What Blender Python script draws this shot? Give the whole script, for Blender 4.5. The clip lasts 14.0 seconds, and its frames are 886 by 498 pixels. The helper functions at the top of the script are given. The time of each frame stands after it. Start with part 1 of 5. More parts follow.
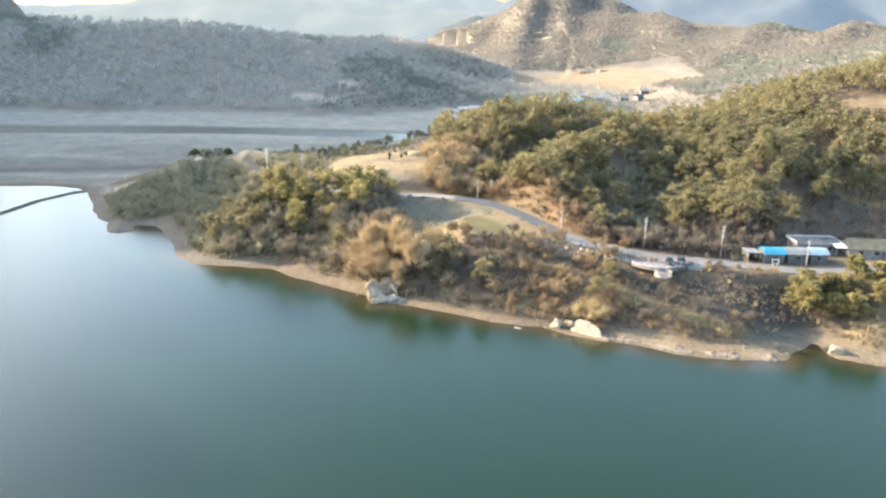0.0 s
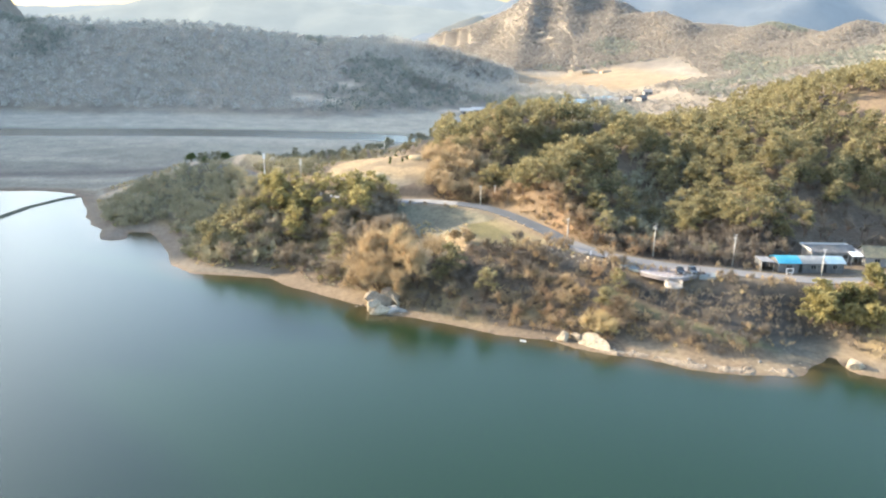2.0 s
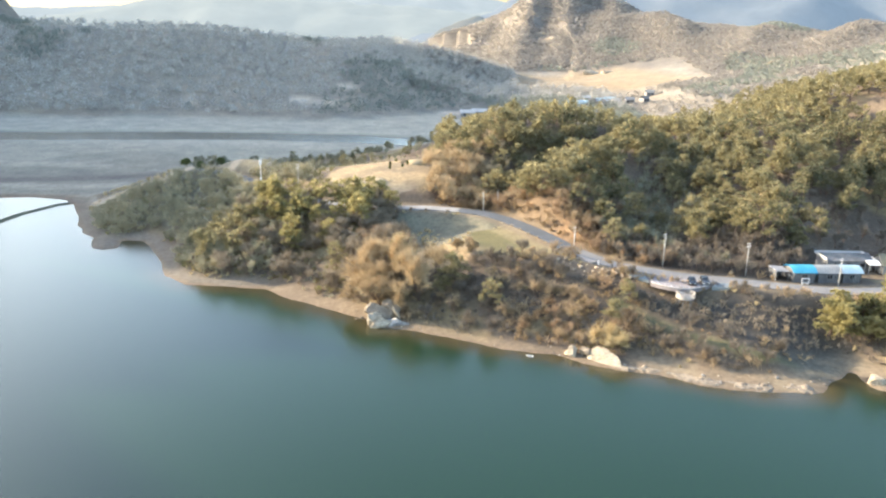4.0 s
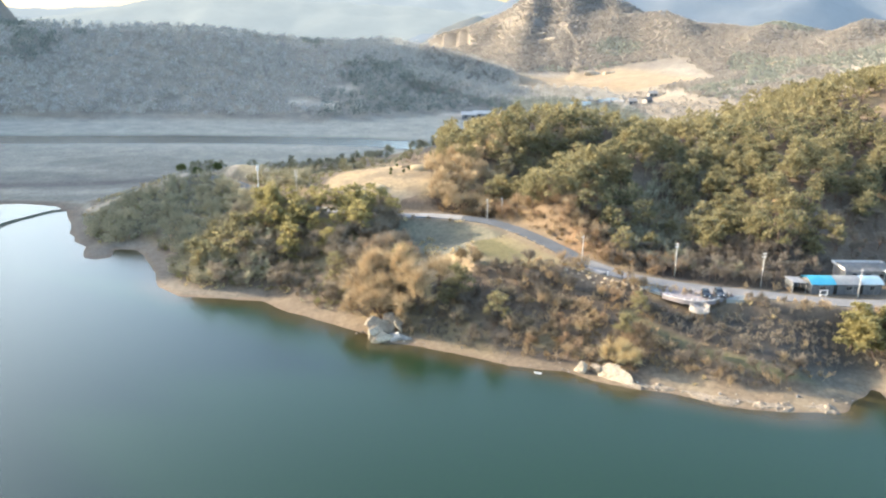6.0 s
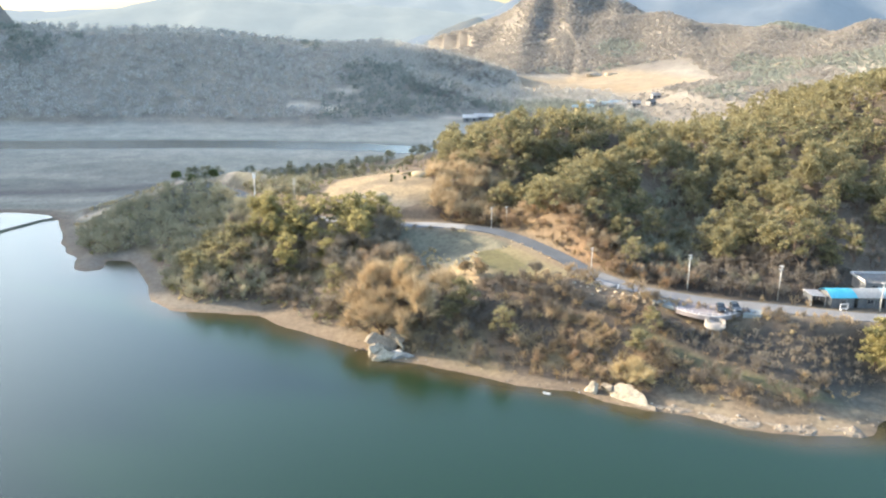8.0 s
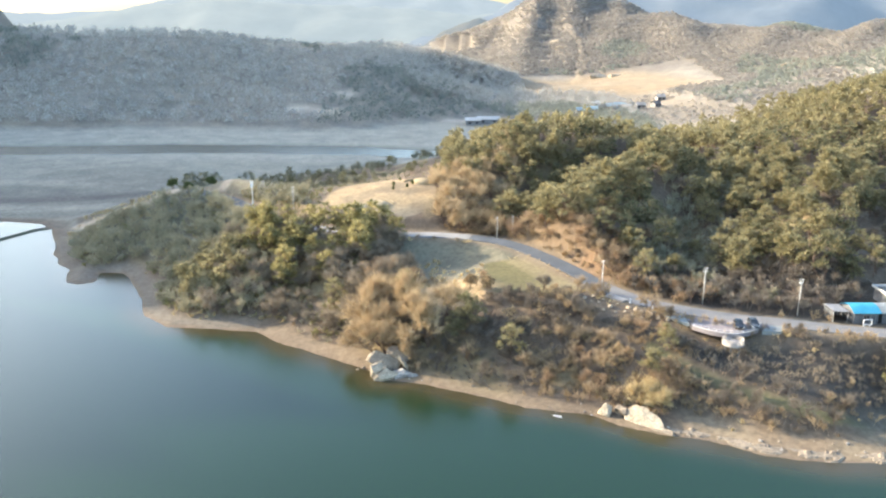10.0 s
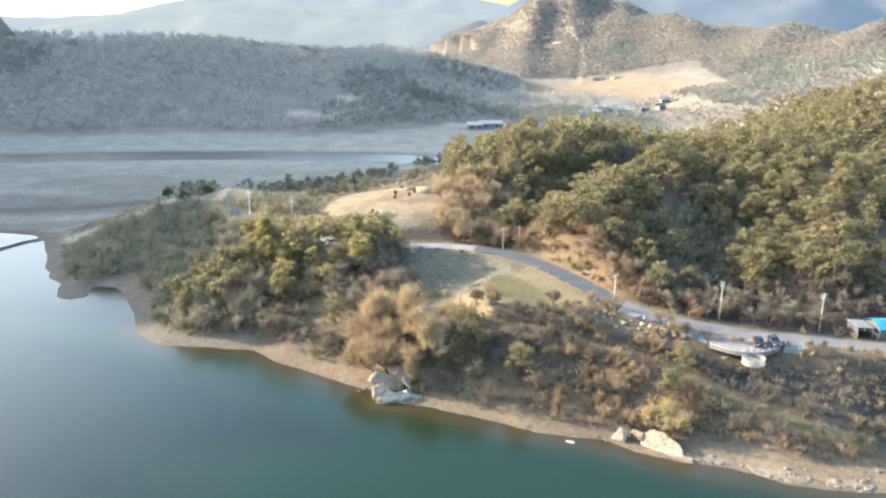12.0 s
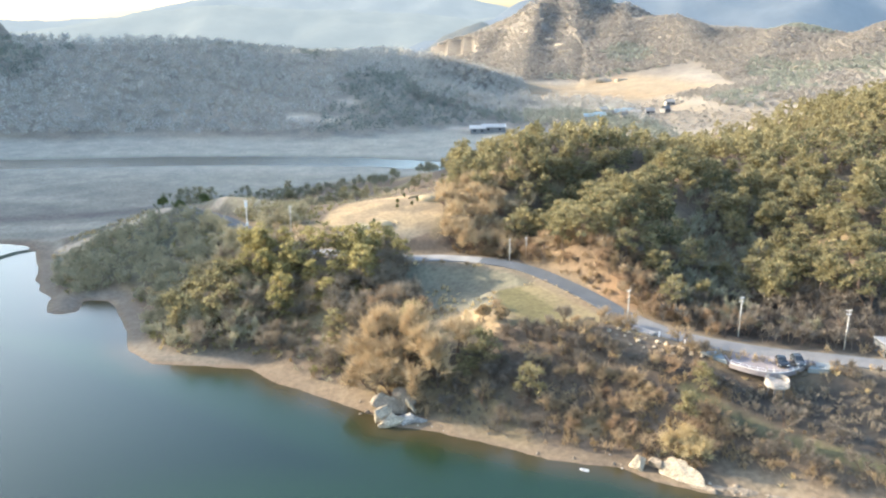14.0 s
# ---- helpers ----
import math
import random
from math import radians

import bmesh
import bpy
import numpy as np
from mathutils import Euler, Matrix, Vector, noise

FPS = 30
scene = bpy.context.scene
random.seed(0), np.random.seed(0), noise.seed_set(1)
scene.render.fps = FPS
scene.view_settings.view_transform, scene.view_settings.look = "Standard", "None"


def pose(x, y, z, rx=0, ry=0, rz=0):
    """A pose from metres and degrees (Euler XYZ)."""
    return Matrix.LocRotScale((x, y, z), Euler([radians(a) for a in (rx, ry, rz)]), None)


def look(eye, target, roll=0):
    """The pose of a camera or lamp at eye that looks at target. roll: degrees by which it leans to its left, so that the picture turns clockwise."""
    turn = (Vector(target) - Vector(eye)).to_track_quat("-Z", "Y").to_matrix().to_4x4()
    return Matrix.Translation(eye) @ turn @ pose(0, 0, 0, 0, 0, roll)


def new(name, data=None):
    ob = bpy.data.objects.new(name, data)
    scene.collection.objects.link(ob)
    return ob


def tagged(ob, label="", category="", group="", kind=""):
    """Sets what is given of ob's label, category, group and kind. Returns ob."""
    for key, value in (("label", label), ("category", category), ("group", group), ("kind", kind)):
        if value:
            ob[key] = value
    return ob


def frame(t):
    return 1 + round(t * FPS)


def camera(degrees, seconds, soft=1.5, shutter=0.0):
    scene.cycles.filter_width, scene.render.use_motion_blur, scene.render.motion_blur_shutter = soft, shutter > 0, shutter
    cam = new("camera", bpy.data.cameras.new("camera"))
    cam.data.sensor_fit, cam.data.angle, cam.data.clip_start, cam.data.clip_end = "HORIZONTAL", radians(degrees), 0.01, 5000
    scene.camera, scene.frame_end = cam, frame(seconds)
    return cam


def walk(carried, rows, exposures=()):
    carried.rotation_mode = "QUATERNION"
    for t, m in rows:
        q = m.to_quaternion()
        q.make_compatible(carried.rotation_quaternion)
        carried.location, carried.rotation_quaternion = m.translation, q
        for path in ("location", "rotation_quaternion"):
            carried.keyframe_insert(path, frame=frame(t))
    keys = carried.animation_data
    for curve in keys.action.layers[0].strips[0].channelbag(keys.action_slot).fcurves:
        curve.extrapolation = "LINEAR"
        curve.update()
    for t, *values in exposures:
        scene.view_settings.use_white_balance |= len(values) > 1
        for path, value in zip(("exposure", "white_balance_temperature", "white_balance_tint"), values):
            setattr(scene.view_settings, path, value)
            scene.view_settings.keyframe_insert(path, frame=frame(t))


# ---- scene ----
cam = camera(57.6, 14.0, soft=2.2)
PATH = [
    (0, (0.097, 0.501, 69.651), (0.056, 2.416, 69.075), 1.3),
    (0.5, (0.061, 2.229, 69.678), (0.02, 4.144, 69.102), 1.3),
    (1, (-0.038, 3.964, 69.722), (-0.08, 5.878, 69.146), 1.2),
    (1.5, (-0.182, 5.763, 69.771), (-0.225, 7.678, 69.195), 1.2),
    (2, (-0.374, 7.605, 69.805), (-0.418, 9.52, 69.229), 1.2),
    (2.5, (-0.588, 9.445, 69.838), (-0.632, 11.36, 69.262), 1.1),
    (3, (-0.84, 11.326, 69.882), (-0.883, 13.241, 69.306), 1.1),
    (5.5, (-2.085, 20.711, 70.312), (-2.127, 22.626, 69.736), 0.9),
    (6, (-2.381, 22.619, 70.38), (-2.423, 24.534, 69.804), 0.9),
    (6.5, (-2.629, 24.512, 70.464), (-2.671, 26.427, 69.888), 0.8),
    (7, (-2.842, 26.482, 70.562), (-2.884, 28.397, 69.987), 0.8),
    (7.5, (-3.037, 28.544, 70.644), (-3.079, 30.459, 70.069), 0.7),
    (8, (-3.242, 30.553, 70.729), (-3.285, 32.469, 70.155), 0.7),
    (10.5, (-4.335, 40.397, 71.409), (-4.383, 42.313, 70.837), 0.4),
    (11, (-4.579, 42.387, 71.476), (-4.627, 44.304, 70.906), 0.3),
    (11.5, (-4.793, 44.381, 71.558), (-4.842, 46.297, 70.989), 0.3),
    (12, (-5.044, 46.379, 71.639), (-5.094, 48.296, 71.071), 0.2),
    (12.5, (-5.306, 48.415, 71.706), (-5.357, 50.332, 71.138), 0.2),
    (13, (-5.529, 50.484, 71.761), (-5.58, 52.401, 71.194), 0.1),
    (13.5, (-5.74, 52.531, 71.799), (-5.792, 54.449, 71.233), 0.1),
    (14, (-6.034, 54.595, 71.824), (-6.087, 56.512, 71.26), 0.0),
]
walk(cam, [(t, look(eye, target, roll)) for t, eye, target, roll in PATH], [(0, 2.58, 6700, 8), (14, 2.5, 6350, 7)])

# ---------------------------------------------------------------- world and sun
SUN_AZ, SUN_EL = 72.0, 18.0            # degrees left of +y, degrees above the horizon
world = bpy.data.worlds.new("world")
scene.world = world
world.use_nodes = True
wn = world.node_tree.nodes
sky = wn.new("ShaderNodeTexSky")
sky.sky_type = "NISHITA"
sky.sun_disc = False
sky.sun_elevation = radians(SUN_EL)
sky.sun_rotation = radians(-SUN_AZ)
sky.altitude = 100.0
sky.air_density, sky.dust_density, sky.ozone_density = 1.0, 2.5, 1.6
world.node_tree.links.new(sky.outputs[0], wn["Background"].inputs[0])
wn["Background"].inputs[1].default_value = 0.15
sun_dir = Vector((-math.sin(radians(SUN_AZ)) * math.cos(radians(SUN_EL)), math.cos(radians(SUN_AZ)) * math.cos(radians(SUN_EL)), math.sin(radians(SUN_EL))))
sun = new("sun", bpy.data.lights.new("sun", "SUN"))
sun.data.energy, sun.data.angle, sun.data.color = 3.3, radians(0.6), (1.0, 0.84, 0.64)
sun.matrix_world = look(sun_dir * 200.0, (0, 0, 0))

# ---------------------------------------------------------------- mesh helpers
def quad_mesh(name, verts, quads, mats, midx=None, smooth_faces=False):
    """A mesh of quads from arrays."""
    me = bpy.data.meshes.new(name)
    verts, quads = np.asarray(verts, np.float32), np.asarray(quads, np.int32)
    me.vertices.add(len(verts))
    me.vertices.foreach_set("co", verts.ravel())
    me.loops.add(quads.size)
    me.loops.foreach_set("vertex_index", quads.ravel())
    me.polygons.add(len(quads))
    me.polygons.foreach_set("loop_start", np.arange(len(quads), dtype=np.int32) * 4)
    for m in mats:
        me.materials.append(m)
    if midx is not None:
        me.polygons.foreach_set("material_index", np.asarray(midx, np.int32))
    me.polygons.foreach_set("use_smooth", np.full(len(quads), smooth_faces))
    me.update(calc_edges=True)
    return me


def part(name, bm, material, parent=None, label="", smooth_faces=False):
    """Links a bmesh as one mesh object under a thing or a part."""
    me = bpy.data.meshes.new(name)
    for f in bm.faces:
        f.smooth = smooth_faces
    bm.to_mesh(me)
    bm.free()
    me.materials.append(material)
    ob = new(name, me)
    ob.parent = parent
    if label:
        ob["label"] = label
    return ob


def mesh_part(name, me, parent=None, label=""):
    ob = new(name, me)
    ob.parent = parent
    if label:
        ob["label"] = label
    return ob


def base(name, m, label="", category="", group="", kind=""):
    """An Empty at the base of a thing."""
    ob = new(name)
    ob.matrix_basis = m
    return tagged(ob, label, category, group, kind)


def box(bm, size, at=(0, 0, 0), bevel=0.0, turn=None):
    m = Matrix.Translation(at) @ (turn or Matrix.Identity(4)) @ Matrix.Diagonal((*size, 1))
    got = bmesh.ops.create_cube(bm, size=1.0, matrix=m)["verts"]
    if bevel:
        edges = list({e for v in got for e in v.link_edges})
        bmesh.ops.bevel(bm, geom=edges, offset=bevel, segments=2, affect="EDGES", profile=0.5)
    return bm


def tube(bm, a, b, r0, r1=None, sides=10):
    a, b = Vector(a), Vector(b)
    m = Matrix.Translation((a + b) / 2) @ (b - a).to_track_quat("Z", "Y").to_matrix().to_4x4()
    bmesh.ops.create_cone(bm, cap_ends=True, segments=sides, radius1=r0, radius2=r0 if r1 is None else r1, depth=(b - a).length, matrix=m)
    return bm


def hashed(ix, iy, seed):
    h = (ix.astype(np.int64) * 374761393 + iy.astype(np.int64) * 668265263 + seed * 974711) & 0x7FFFFFFF
    h = ((h ^ (h >> 13)) * 1274126177) & 0x7FFFFFFF
    return ((h ^ (h >> 16)) & 0xFFFF) / 65535.0


def vnoise(x, y, size, seed=0):
    """Smooth value noise, 0 to 1, with lumps of about that size."""
    u, v = np.asarray(x, float) / size, np.asarray(y, float) / size
    iu, iv = np.floor(u), np.floor(v)
    fu, fv = u - iu, v - iv
    fu, fv = fu * fu * (3 - 2 * fu), fv * fv * (3 - 2 * fv)
    a, b = hashed(iu, iv, seed), hashed(iu + 1, iv, seed)
    c, d = hashed(iu, iv + 1, seed), hashed(iu + 1, iv + 1, seed)
    return (a * (1 - fu) + b * fu) * (1 - fv) + (c * (1 - fu) + d * fu) * fv


def fbm(x, y, size, seed=0, octaves=4):
    total, amp, norm = 0.0, 1.0, 0.0
    for k in range(octaves):
        total = total + amp * vnoise(x, y, size / 2**k, seed + k * 17)
        norm, amp = norm + amp, amp * 0.5
    return total / norm


def ease(lo, hi, x):
    t = np.clip((x - lo) / (hi - lo), 0, 1)
    return t * t * (3 - 2 * t)


def line_distance(x, y, pts):
    """Distance from points to a polyline in plan, and the third value of the polyline there."""
    best, value = np.full(np.shape(x), 1e9), np.zeros(np.shape(x))
    for p, q in zip(pts[:-1], pts[1:]):
        dx, dy = q[0] - p[0], q[1] - p[1]
        s = np.clip(((x - p[0]) * dx + (y - p[1]) * dy) / (dx * dx + dy * dy), 0, 1)
        dist = np.hypot(x - p[0] - s * dx, y - p[1] - s * dy)
        near = dist < best
        best = np.where(near, dist, best)
        if len(p) > 2:
            value = np.where(near, p[2] + s * (q[2] - p[2]), value)
    return best, value


def inside(x, y, pts):
    odd = np.zeros(np.shape(x), bool)
    for p, q in zip(pts, pts[1:] + pts[:1]):
        cross = (p[1] > y) != (q[1] > y)
        odd ^= cross & (x < (q[0] - p[0]) * (y - p[1]) / ((q[1] - p[1]) or 1e-9) + p[0])
    return odd

# ---------------------------------------------------------------- the lie of the land
SHORE = [(-2500, -800), (-900, -380), (-560, -120), (-400, 120), (-320, 250), (-260, 288), (-190, 297), (-160, 301), (-147, 299), (-140, 293), (-132, 277), (-126.4, 267), (-120, 256), (-114, 250), (-112.5, 245), (-110, 240), (-106, 238.5), (-102.6, 241),
         (-103.6, 245.5), (-104.5, 249), (-98, 248), (-92, 240), (-86.5, 230), (-80.5, 217), (-72, 210.5), (-60.5, 209.5), (-51, 208.5), (-43, 201.5), (-30, 194), (-22.5, 189), (-20.5, 185), (-12, 183.7),
         (-1, 178.5), (8, 174.6), (19.6, 172), (24.4, 169), (31.4, 165.6), (39.6, 163.4), (47, 159.6), (56, 157.4), (68.8, 157), (72, 162), (79, 167), (80.6, 160), (89, 156.2),
         (130, 148), (260, 110), (700, -60), (2500, -500)]
LAND = SHORE + [(2500, 6000), (-2500, 6000)]
ROAD = [(-95, 300, 12.5), (-78, 285, 13.0), (-62, 266, 13.0), (-45, 253, 12.6), (-22, 248.4, 12.5), (-11, 248.4, 12.5), (-2, 246.6, 12.5), (5.8, 243.2, 12.4), (12, 237.8, 12.1), (18, 229, 11.9), (23.2, 220.6, 11.5),
        (27.5, 212.6, 11.1), (34.5, 204.4, 10.7), (43.5, 199.8, 10.3), (53, 196.6, 10.0), (63, 194.2, 10.0), (76, 190.8, 9.9), (88, 189.2, 9.9), (108, 191, 10.0), (160, 190, 10.5), (260, 170, 12)]
# near hills: centre, radii, height
HILLS = [(-78, 300, 26, 17, 6.0), (-118, 290, 18, 13, 3.0), (-92, 288, 28, 26, 10.2), (-65, 255, 30, 34, 8.0), (-30, 285, 34, 34, 12.2), (-35, 235, 34, 34, 5.2), (0, 250, 34, 34, 6.0), (30, 215, 36, 30, 4.1), (70, 195, 40, 32, 4.9),
         (110, 200, 40, 34, 5.7), (35, 270, 36, 36, 6.6), (40, 330, 55, 45, 23.5), (85, 255, 36, 36, 10.1), (90, 310, 50, 45, 3.8), (130, 280, 45, 45, 10.8), (150, 345, 55, 50, 19.8),
         (210, 350, 70, 70, 16.2), (170, 240, 50, 50, 10.2), (240, 270, 70, 70, 26.3), (160, 430, 70, 60, 14.8)]
HILLS_WIDE = [(290, 420, 110, 110, 27.4), (-20, 350, 45, 40, 7.7), (20, 200, 30, 25, 3.7), (0, 205, 30, 25, 3.7), (80, 600, 130, 60, 2.5), (200, 640, 140, 70, 4.0), (420, 420, 150, 150, 57.8), (480, 640, 170, 150, 40)]
# far ridges: half width, then points of the crest
RIDGES = [
    # first ridge lies out of view, added to cast shade on flats and spit
    (150, [(-830, 60, 226), (-760, 180, 236), (-694, 324, 230), (-650, 410, 219), (-630, 450, 216), (-616, 506, 217), (-600, 570, 210), (-592, 650, 216), (-606, 780, 230), (-655, 960, 236)]),
    (135, [(-520, 600, 100), (-430, 625, 72), (-359, 640, 56), (-276, 650, 48), (-174, 650, 48.5), (-118, 665, 40), (-98, 690, 33)]),
    (120, [(-98, 690, 32), (-72, 735, 37), (-33, 755, 34), (14, 755, 22), (44, 742, 8)]),
    (235, [(-10, 1020, 12), (8, 1000, 25), (32, 1050, 50), (81, 1085, 76), (117, 1105, 92), (145, 1105, 88), (181, 1065, 70), (203, 1025, 60), (225, 995, 56), (252, 955, 55), (275, 935, 56), (312, 875, 50), (360, 790, 44), (430, 740, 40)]),
    (75, [(84, 1080, 74), (62, 950, 38), (50, 850, 18), (46, 810, 8)]),
    (80, [(138, 1100, 85), (112, 960, 44), (97, 850, 18), (94, 800, 6)]),
    (75, [(185, 1060, 68), (150, 930, 36), (133, 840, 14), (130, 800, 5)]),
    (85, [(228, 990, 56), (230, 910, 42), (219, 800, 15), (214, 770, 5)]),
    (80, [(312, 870, 50), (269, 820, 36), (229, 745, 13), (222, 720, 6)]),
    (60, [(360, 790, 44), (320, 740, 30), (285, 700, 14)]),
    (350, [(-2300, 300, 180), (-1700, -600, 170), (-900, -1300, 160), (100, -1500, 150), (1100, -1300, 160), (1900, -500, 170), (2200, 500, 190)]),
]
# spurs and gullies of the pine hill: half width, rise, points of the line
SPURS = [(15, 8.5, [(25, 236), (33, 251), (43, 267), (55, 282)]), (14, -1.5, [(46, 224), (56, 246), (66, 268), (80, 292)]), (13, 4.5, [(80, 222), (92, 246), (104, 275), (110, 310)]),
         (12, -7.5, [(1, 258), (14, 277), (32, 294), (52, 306), (66, 316)]), (18, -5.0, [(112, 218), (126, 238), (136, 262)]), (14, 4.0, [(0, 262), (10, 290), (20, 330)]), (9, -2.6, [(-18, 234), (2, 231)]), (16, -4.0, [(112, 285), (128, 300), (140, 320)])]
DIKE = [(-330, 150), (-200, 222), (-154, 258), (-151, 277), (-145, 291), (-139, 296)]
TRACK = [(-130, 291), (-119, 287.5), (-108, 287), (-97, 288), (-89, 293), (-82, 298)]
CREEK = [(-260, 318), (-190, 326), (-150, 334), (-122, 345), (-95, 360), (-70, 385)]
CHANNEL = [(-900, 380), (-420, 412), (-252, 436), (-164, 449), (-110, 453), (-56, 451), (-15, 440), (10, 452)]
# hills of the distance, in three depths
BACK_NEAR = [(110, [(-100, 1370, 6), (-70, 1380, 14), (-40, 1390, 38), (20, 1400, 57), (62, 1410, 44), (100, 1430, 62), (160, 1460, 74)])]
BACK_BLUE = [(110, [(105, 1600, 74), (240, 1560, 100)]), (330, [(240, 1560, 112), (420, 1520, 128), (740, 1480, 150), (1300, 1300, 190), (1800, 900, 200)])]
BACK_PALE = [(420, [(-1900, 2300, 60), (-1280, 2560, 52), (-1080, 2600, 60), (-860, 2620, 108), (-640, 2640, 124), (-400, 2640, 118), (-150, 2640, 122), (25, 2640, 112), (120, 2640, 96), (300, 2640, 92), (600, 2700, 110)])]
BACK_MID = [(260, [(-1000, 1900, 30), (-760, 1920, 70), (-560, 1930, 92), (-380, 1940, 80), (-160, 1960, 72), (20, 1980, 60), (160, 1990, 66)])]
YARD = [(72, 193), (72, 200), (84, 206), (84, 214), (122, 214), (122, 193)]
CLEARING = [(-46, 270), (-44, 285), (-34, 299), (-22, 302), (-14, 296), (-12, 276), (-15, 262), (-24, 252), (-33, 252)]
FIELD = [(0.7, 227), (11, 233), (17.5, 224), (24.7, 210.6), (19, 206), (2.6, 207.3)]


def shore_in(x, y):
    """Distance inland from the water's edge; minus on the lake."""
    d, _ = line_distance(x, y, SHORE)
    return np.where(inside(x, y, LAND), d, -d)


def upland(x, y):
    z = 0.5 + 0 * x
    for cx, cy, rx, ry, h in HILLS + HILLS_WIDE:
        z = z + h * np.exp(-(((x - cx) / rx) ** 2) - ((y - cy) / ry) ** 2)
    for wide, h, line in SPURS:
        d, _ = line_distance(x, y, line)
        z = z + h * np.exp(-((d / wide) ** 2))
    return z + ridge_height(x, y, RIDGES)


def ridge_height(x, y, ridges):
    far = 0 * x
    for wide, crest in ridges:
        d, h = line_distance(x, y, crest)
        s = np.clip(1 - d / (wide * (0.8 + 0.5 * vnoise(x, y, 90, 5))), 0, 1)
        far = far + (h * (0.55 * s + 0.45 * s * s * (3 - 2 * s))) ** 4
    far = far ** 0.25
    gully = (fbm(x, y, 70, 3, 4) - 0.5) * (0.34 - 0.16 * ease(740, 820, y)) + ease(740, 820, y) * (0.03 - 0.08 * np.abs(2 * fbm(x, y, 60, 19, 2) - 1))
    return far * (1 + gully * np.clip(far / 30, 0, 1))


def height(x, y):
    x, y = np.asarray(x, float), np.asarray(y, float)
    rough = fbm(x, y, 9, 11, 4) - 0.5
    d = shore_in(x, y) + 2.6 * (fbm(x, y, 16, 41, 3) - 0.5) * ease(0, 3, np.abs(shore_in(x, y))) + 2.2 * (fbm(x, y, 8, 43, 3) - 0.5)
    up = upland(x, y) + rough * 1.1 * ease(1.0, 4.0, upland(x, y))
    bank = np.where(d < 0, np.maximum(d * 0.22, -5), 0.17 * np.minimum(d, 7) + 0.46 * np.clip(d - 7, 0, None) + 3.0 * np.clip(d - 45, 0, None) + 0.5 * rough * ease(0, 4, d))
    z = np.where(d < 0, bank, -np.logaddexp(-3.0 * bank, -3.0 * up) / 3.0)
    flat = ease(1.2, 0.6, up)
    z = z + flat * ease(0, 6, d) * (0.55 * (fbm(x, y, 34, 23, 4) - 0.5))
    cd, _ = line_distance(x, y, CHANNEL)
    w = ease(15 + 9 * (fbm(x, y, 40, 29) - 0.5), 7, cd)
    z = z * (1 - w) - 0.8 * w
    cd, _ = line_distance(x, y, CREEK)
    z = z - 0.3 * ease(4.5, 1.5, cd) * ease(3, 1, z)
    dd, _ = line_distance(x, y, DIKE)
    z = np.maximum(z, 0.5 - 0.28 * dd)
    rd, rz = line_distance(x, y, ROAD)
    w = ease(8.5, 4.0, rd)
    z = z * (1 - w) + (rz - 0.12) * w
    yd, _ = line_distance(x, y, YARD + YARD[:1])
    w = np.where(inside(x, y, YARD), 1.0, ease(6, 0, yd))
    z = z * (1 - w) + 9.95 * w
    fd, _ = line_distance(x, y, FIELD + FIELD[:1])
    w = np.where(inside(x, y, FIELD), 1.0, ease(4, 0, fd)) * ease(3.0, 4.5, rd)
    return z * (1 - w) + 11.2 * w


def ground_at(x, y):
    return float(height(np.array([float(x)]), np.array([float(y)]))[0])


def axis(fine_lo, fine_hi, step, lo, hi, grow):
    mid = list(np.arange(fine_lo, fine_hi + 0.01, step))
    s, right = step, [mid[-1]]
    while right[-1] < hi:
        s = min(s * grow, 160)
        right.append(right[-1] + s)
    s, left = step, [mid[0]]
    while left[-1] > lo:
        s = min(s * grow, 160)
        left.append(left[-1] - s)
    return np.array(left[:0:-1] + mid + right[1:])


def grid_mesh(name, xs, ys, mat):
    gx, gy = np.meshgrid(xs, ys)
    gz = height(gx.ravel(), gy.ravel())
    n, m = len(xs), len(ys)
    idx = np.arange(n * m).reshape(m, n)
    quads = np.stack([idx[:-1, :-1], idx[:-1, 1:], idx[1:, 1:], idx[1:, :-1]], -1).reshape(-1, 4)
    return quad_mesh(name, np.stack([gx.ravel(), gy.ravel(), gz], -1), quads, [mat], smooth_faces=True)

# ---------------------------------------------------------------- materials
def shader(name):
    m = bpy.data.materials.new(name)
    m.use_nodes = True
    nt = m.node_tree
    return m, nt, nt.nodes["Principled BSDF"]


def put(nt, kind, **values):
    n = nt.nodes.new(kind)
    for k, v in values.items():
        n.inputs[k.replace("_", " ")].default_value = v
    return n


def noise_tex(nt, scale, detail=5.0, coord="Object", rough=0.6):
    tc = nt.nodes.new("ShaderNodeTexCoord")
    n = put(nt, "ShaderNodeTexNoise", Scale=scale, Detail=detail, Roughness=rough)
    nt.links.new(tc.outputs[coord], n.inputs["Vector"])
    return n.outputs["Fac"]


def ramp(nt, fac, *stops):
    r = nt.nodes.new("ShaderNodeValToRGB")
    els = r.color_ramp.elements
    while len(els) < len(stops):
        els.new(0.5)
    for e, (p, c) in zip(els, stops):
        e.position, e.color = p, (*c, 1)
    nt.links.new(fac, r.inputs[0])
    return r.outputs[0]


def blend(nt, a, b, fac, mode="MIX"):
    n = nt.nodes.new("ShaderNodeMix")
    n.data_type, n.blend_type = "RGBA", mode
    for sock, v in ((n.inputs[0], fac), (n.inputs[6], a), (n.inputs[7], b)):
        if isinstance(v, bpy.types.NodeSocket):
            nt.links.new(v, sock)
        else:
            sock.default_value = v if isinstance(v, float) else (*v, 1)
    return n.outputs[2]


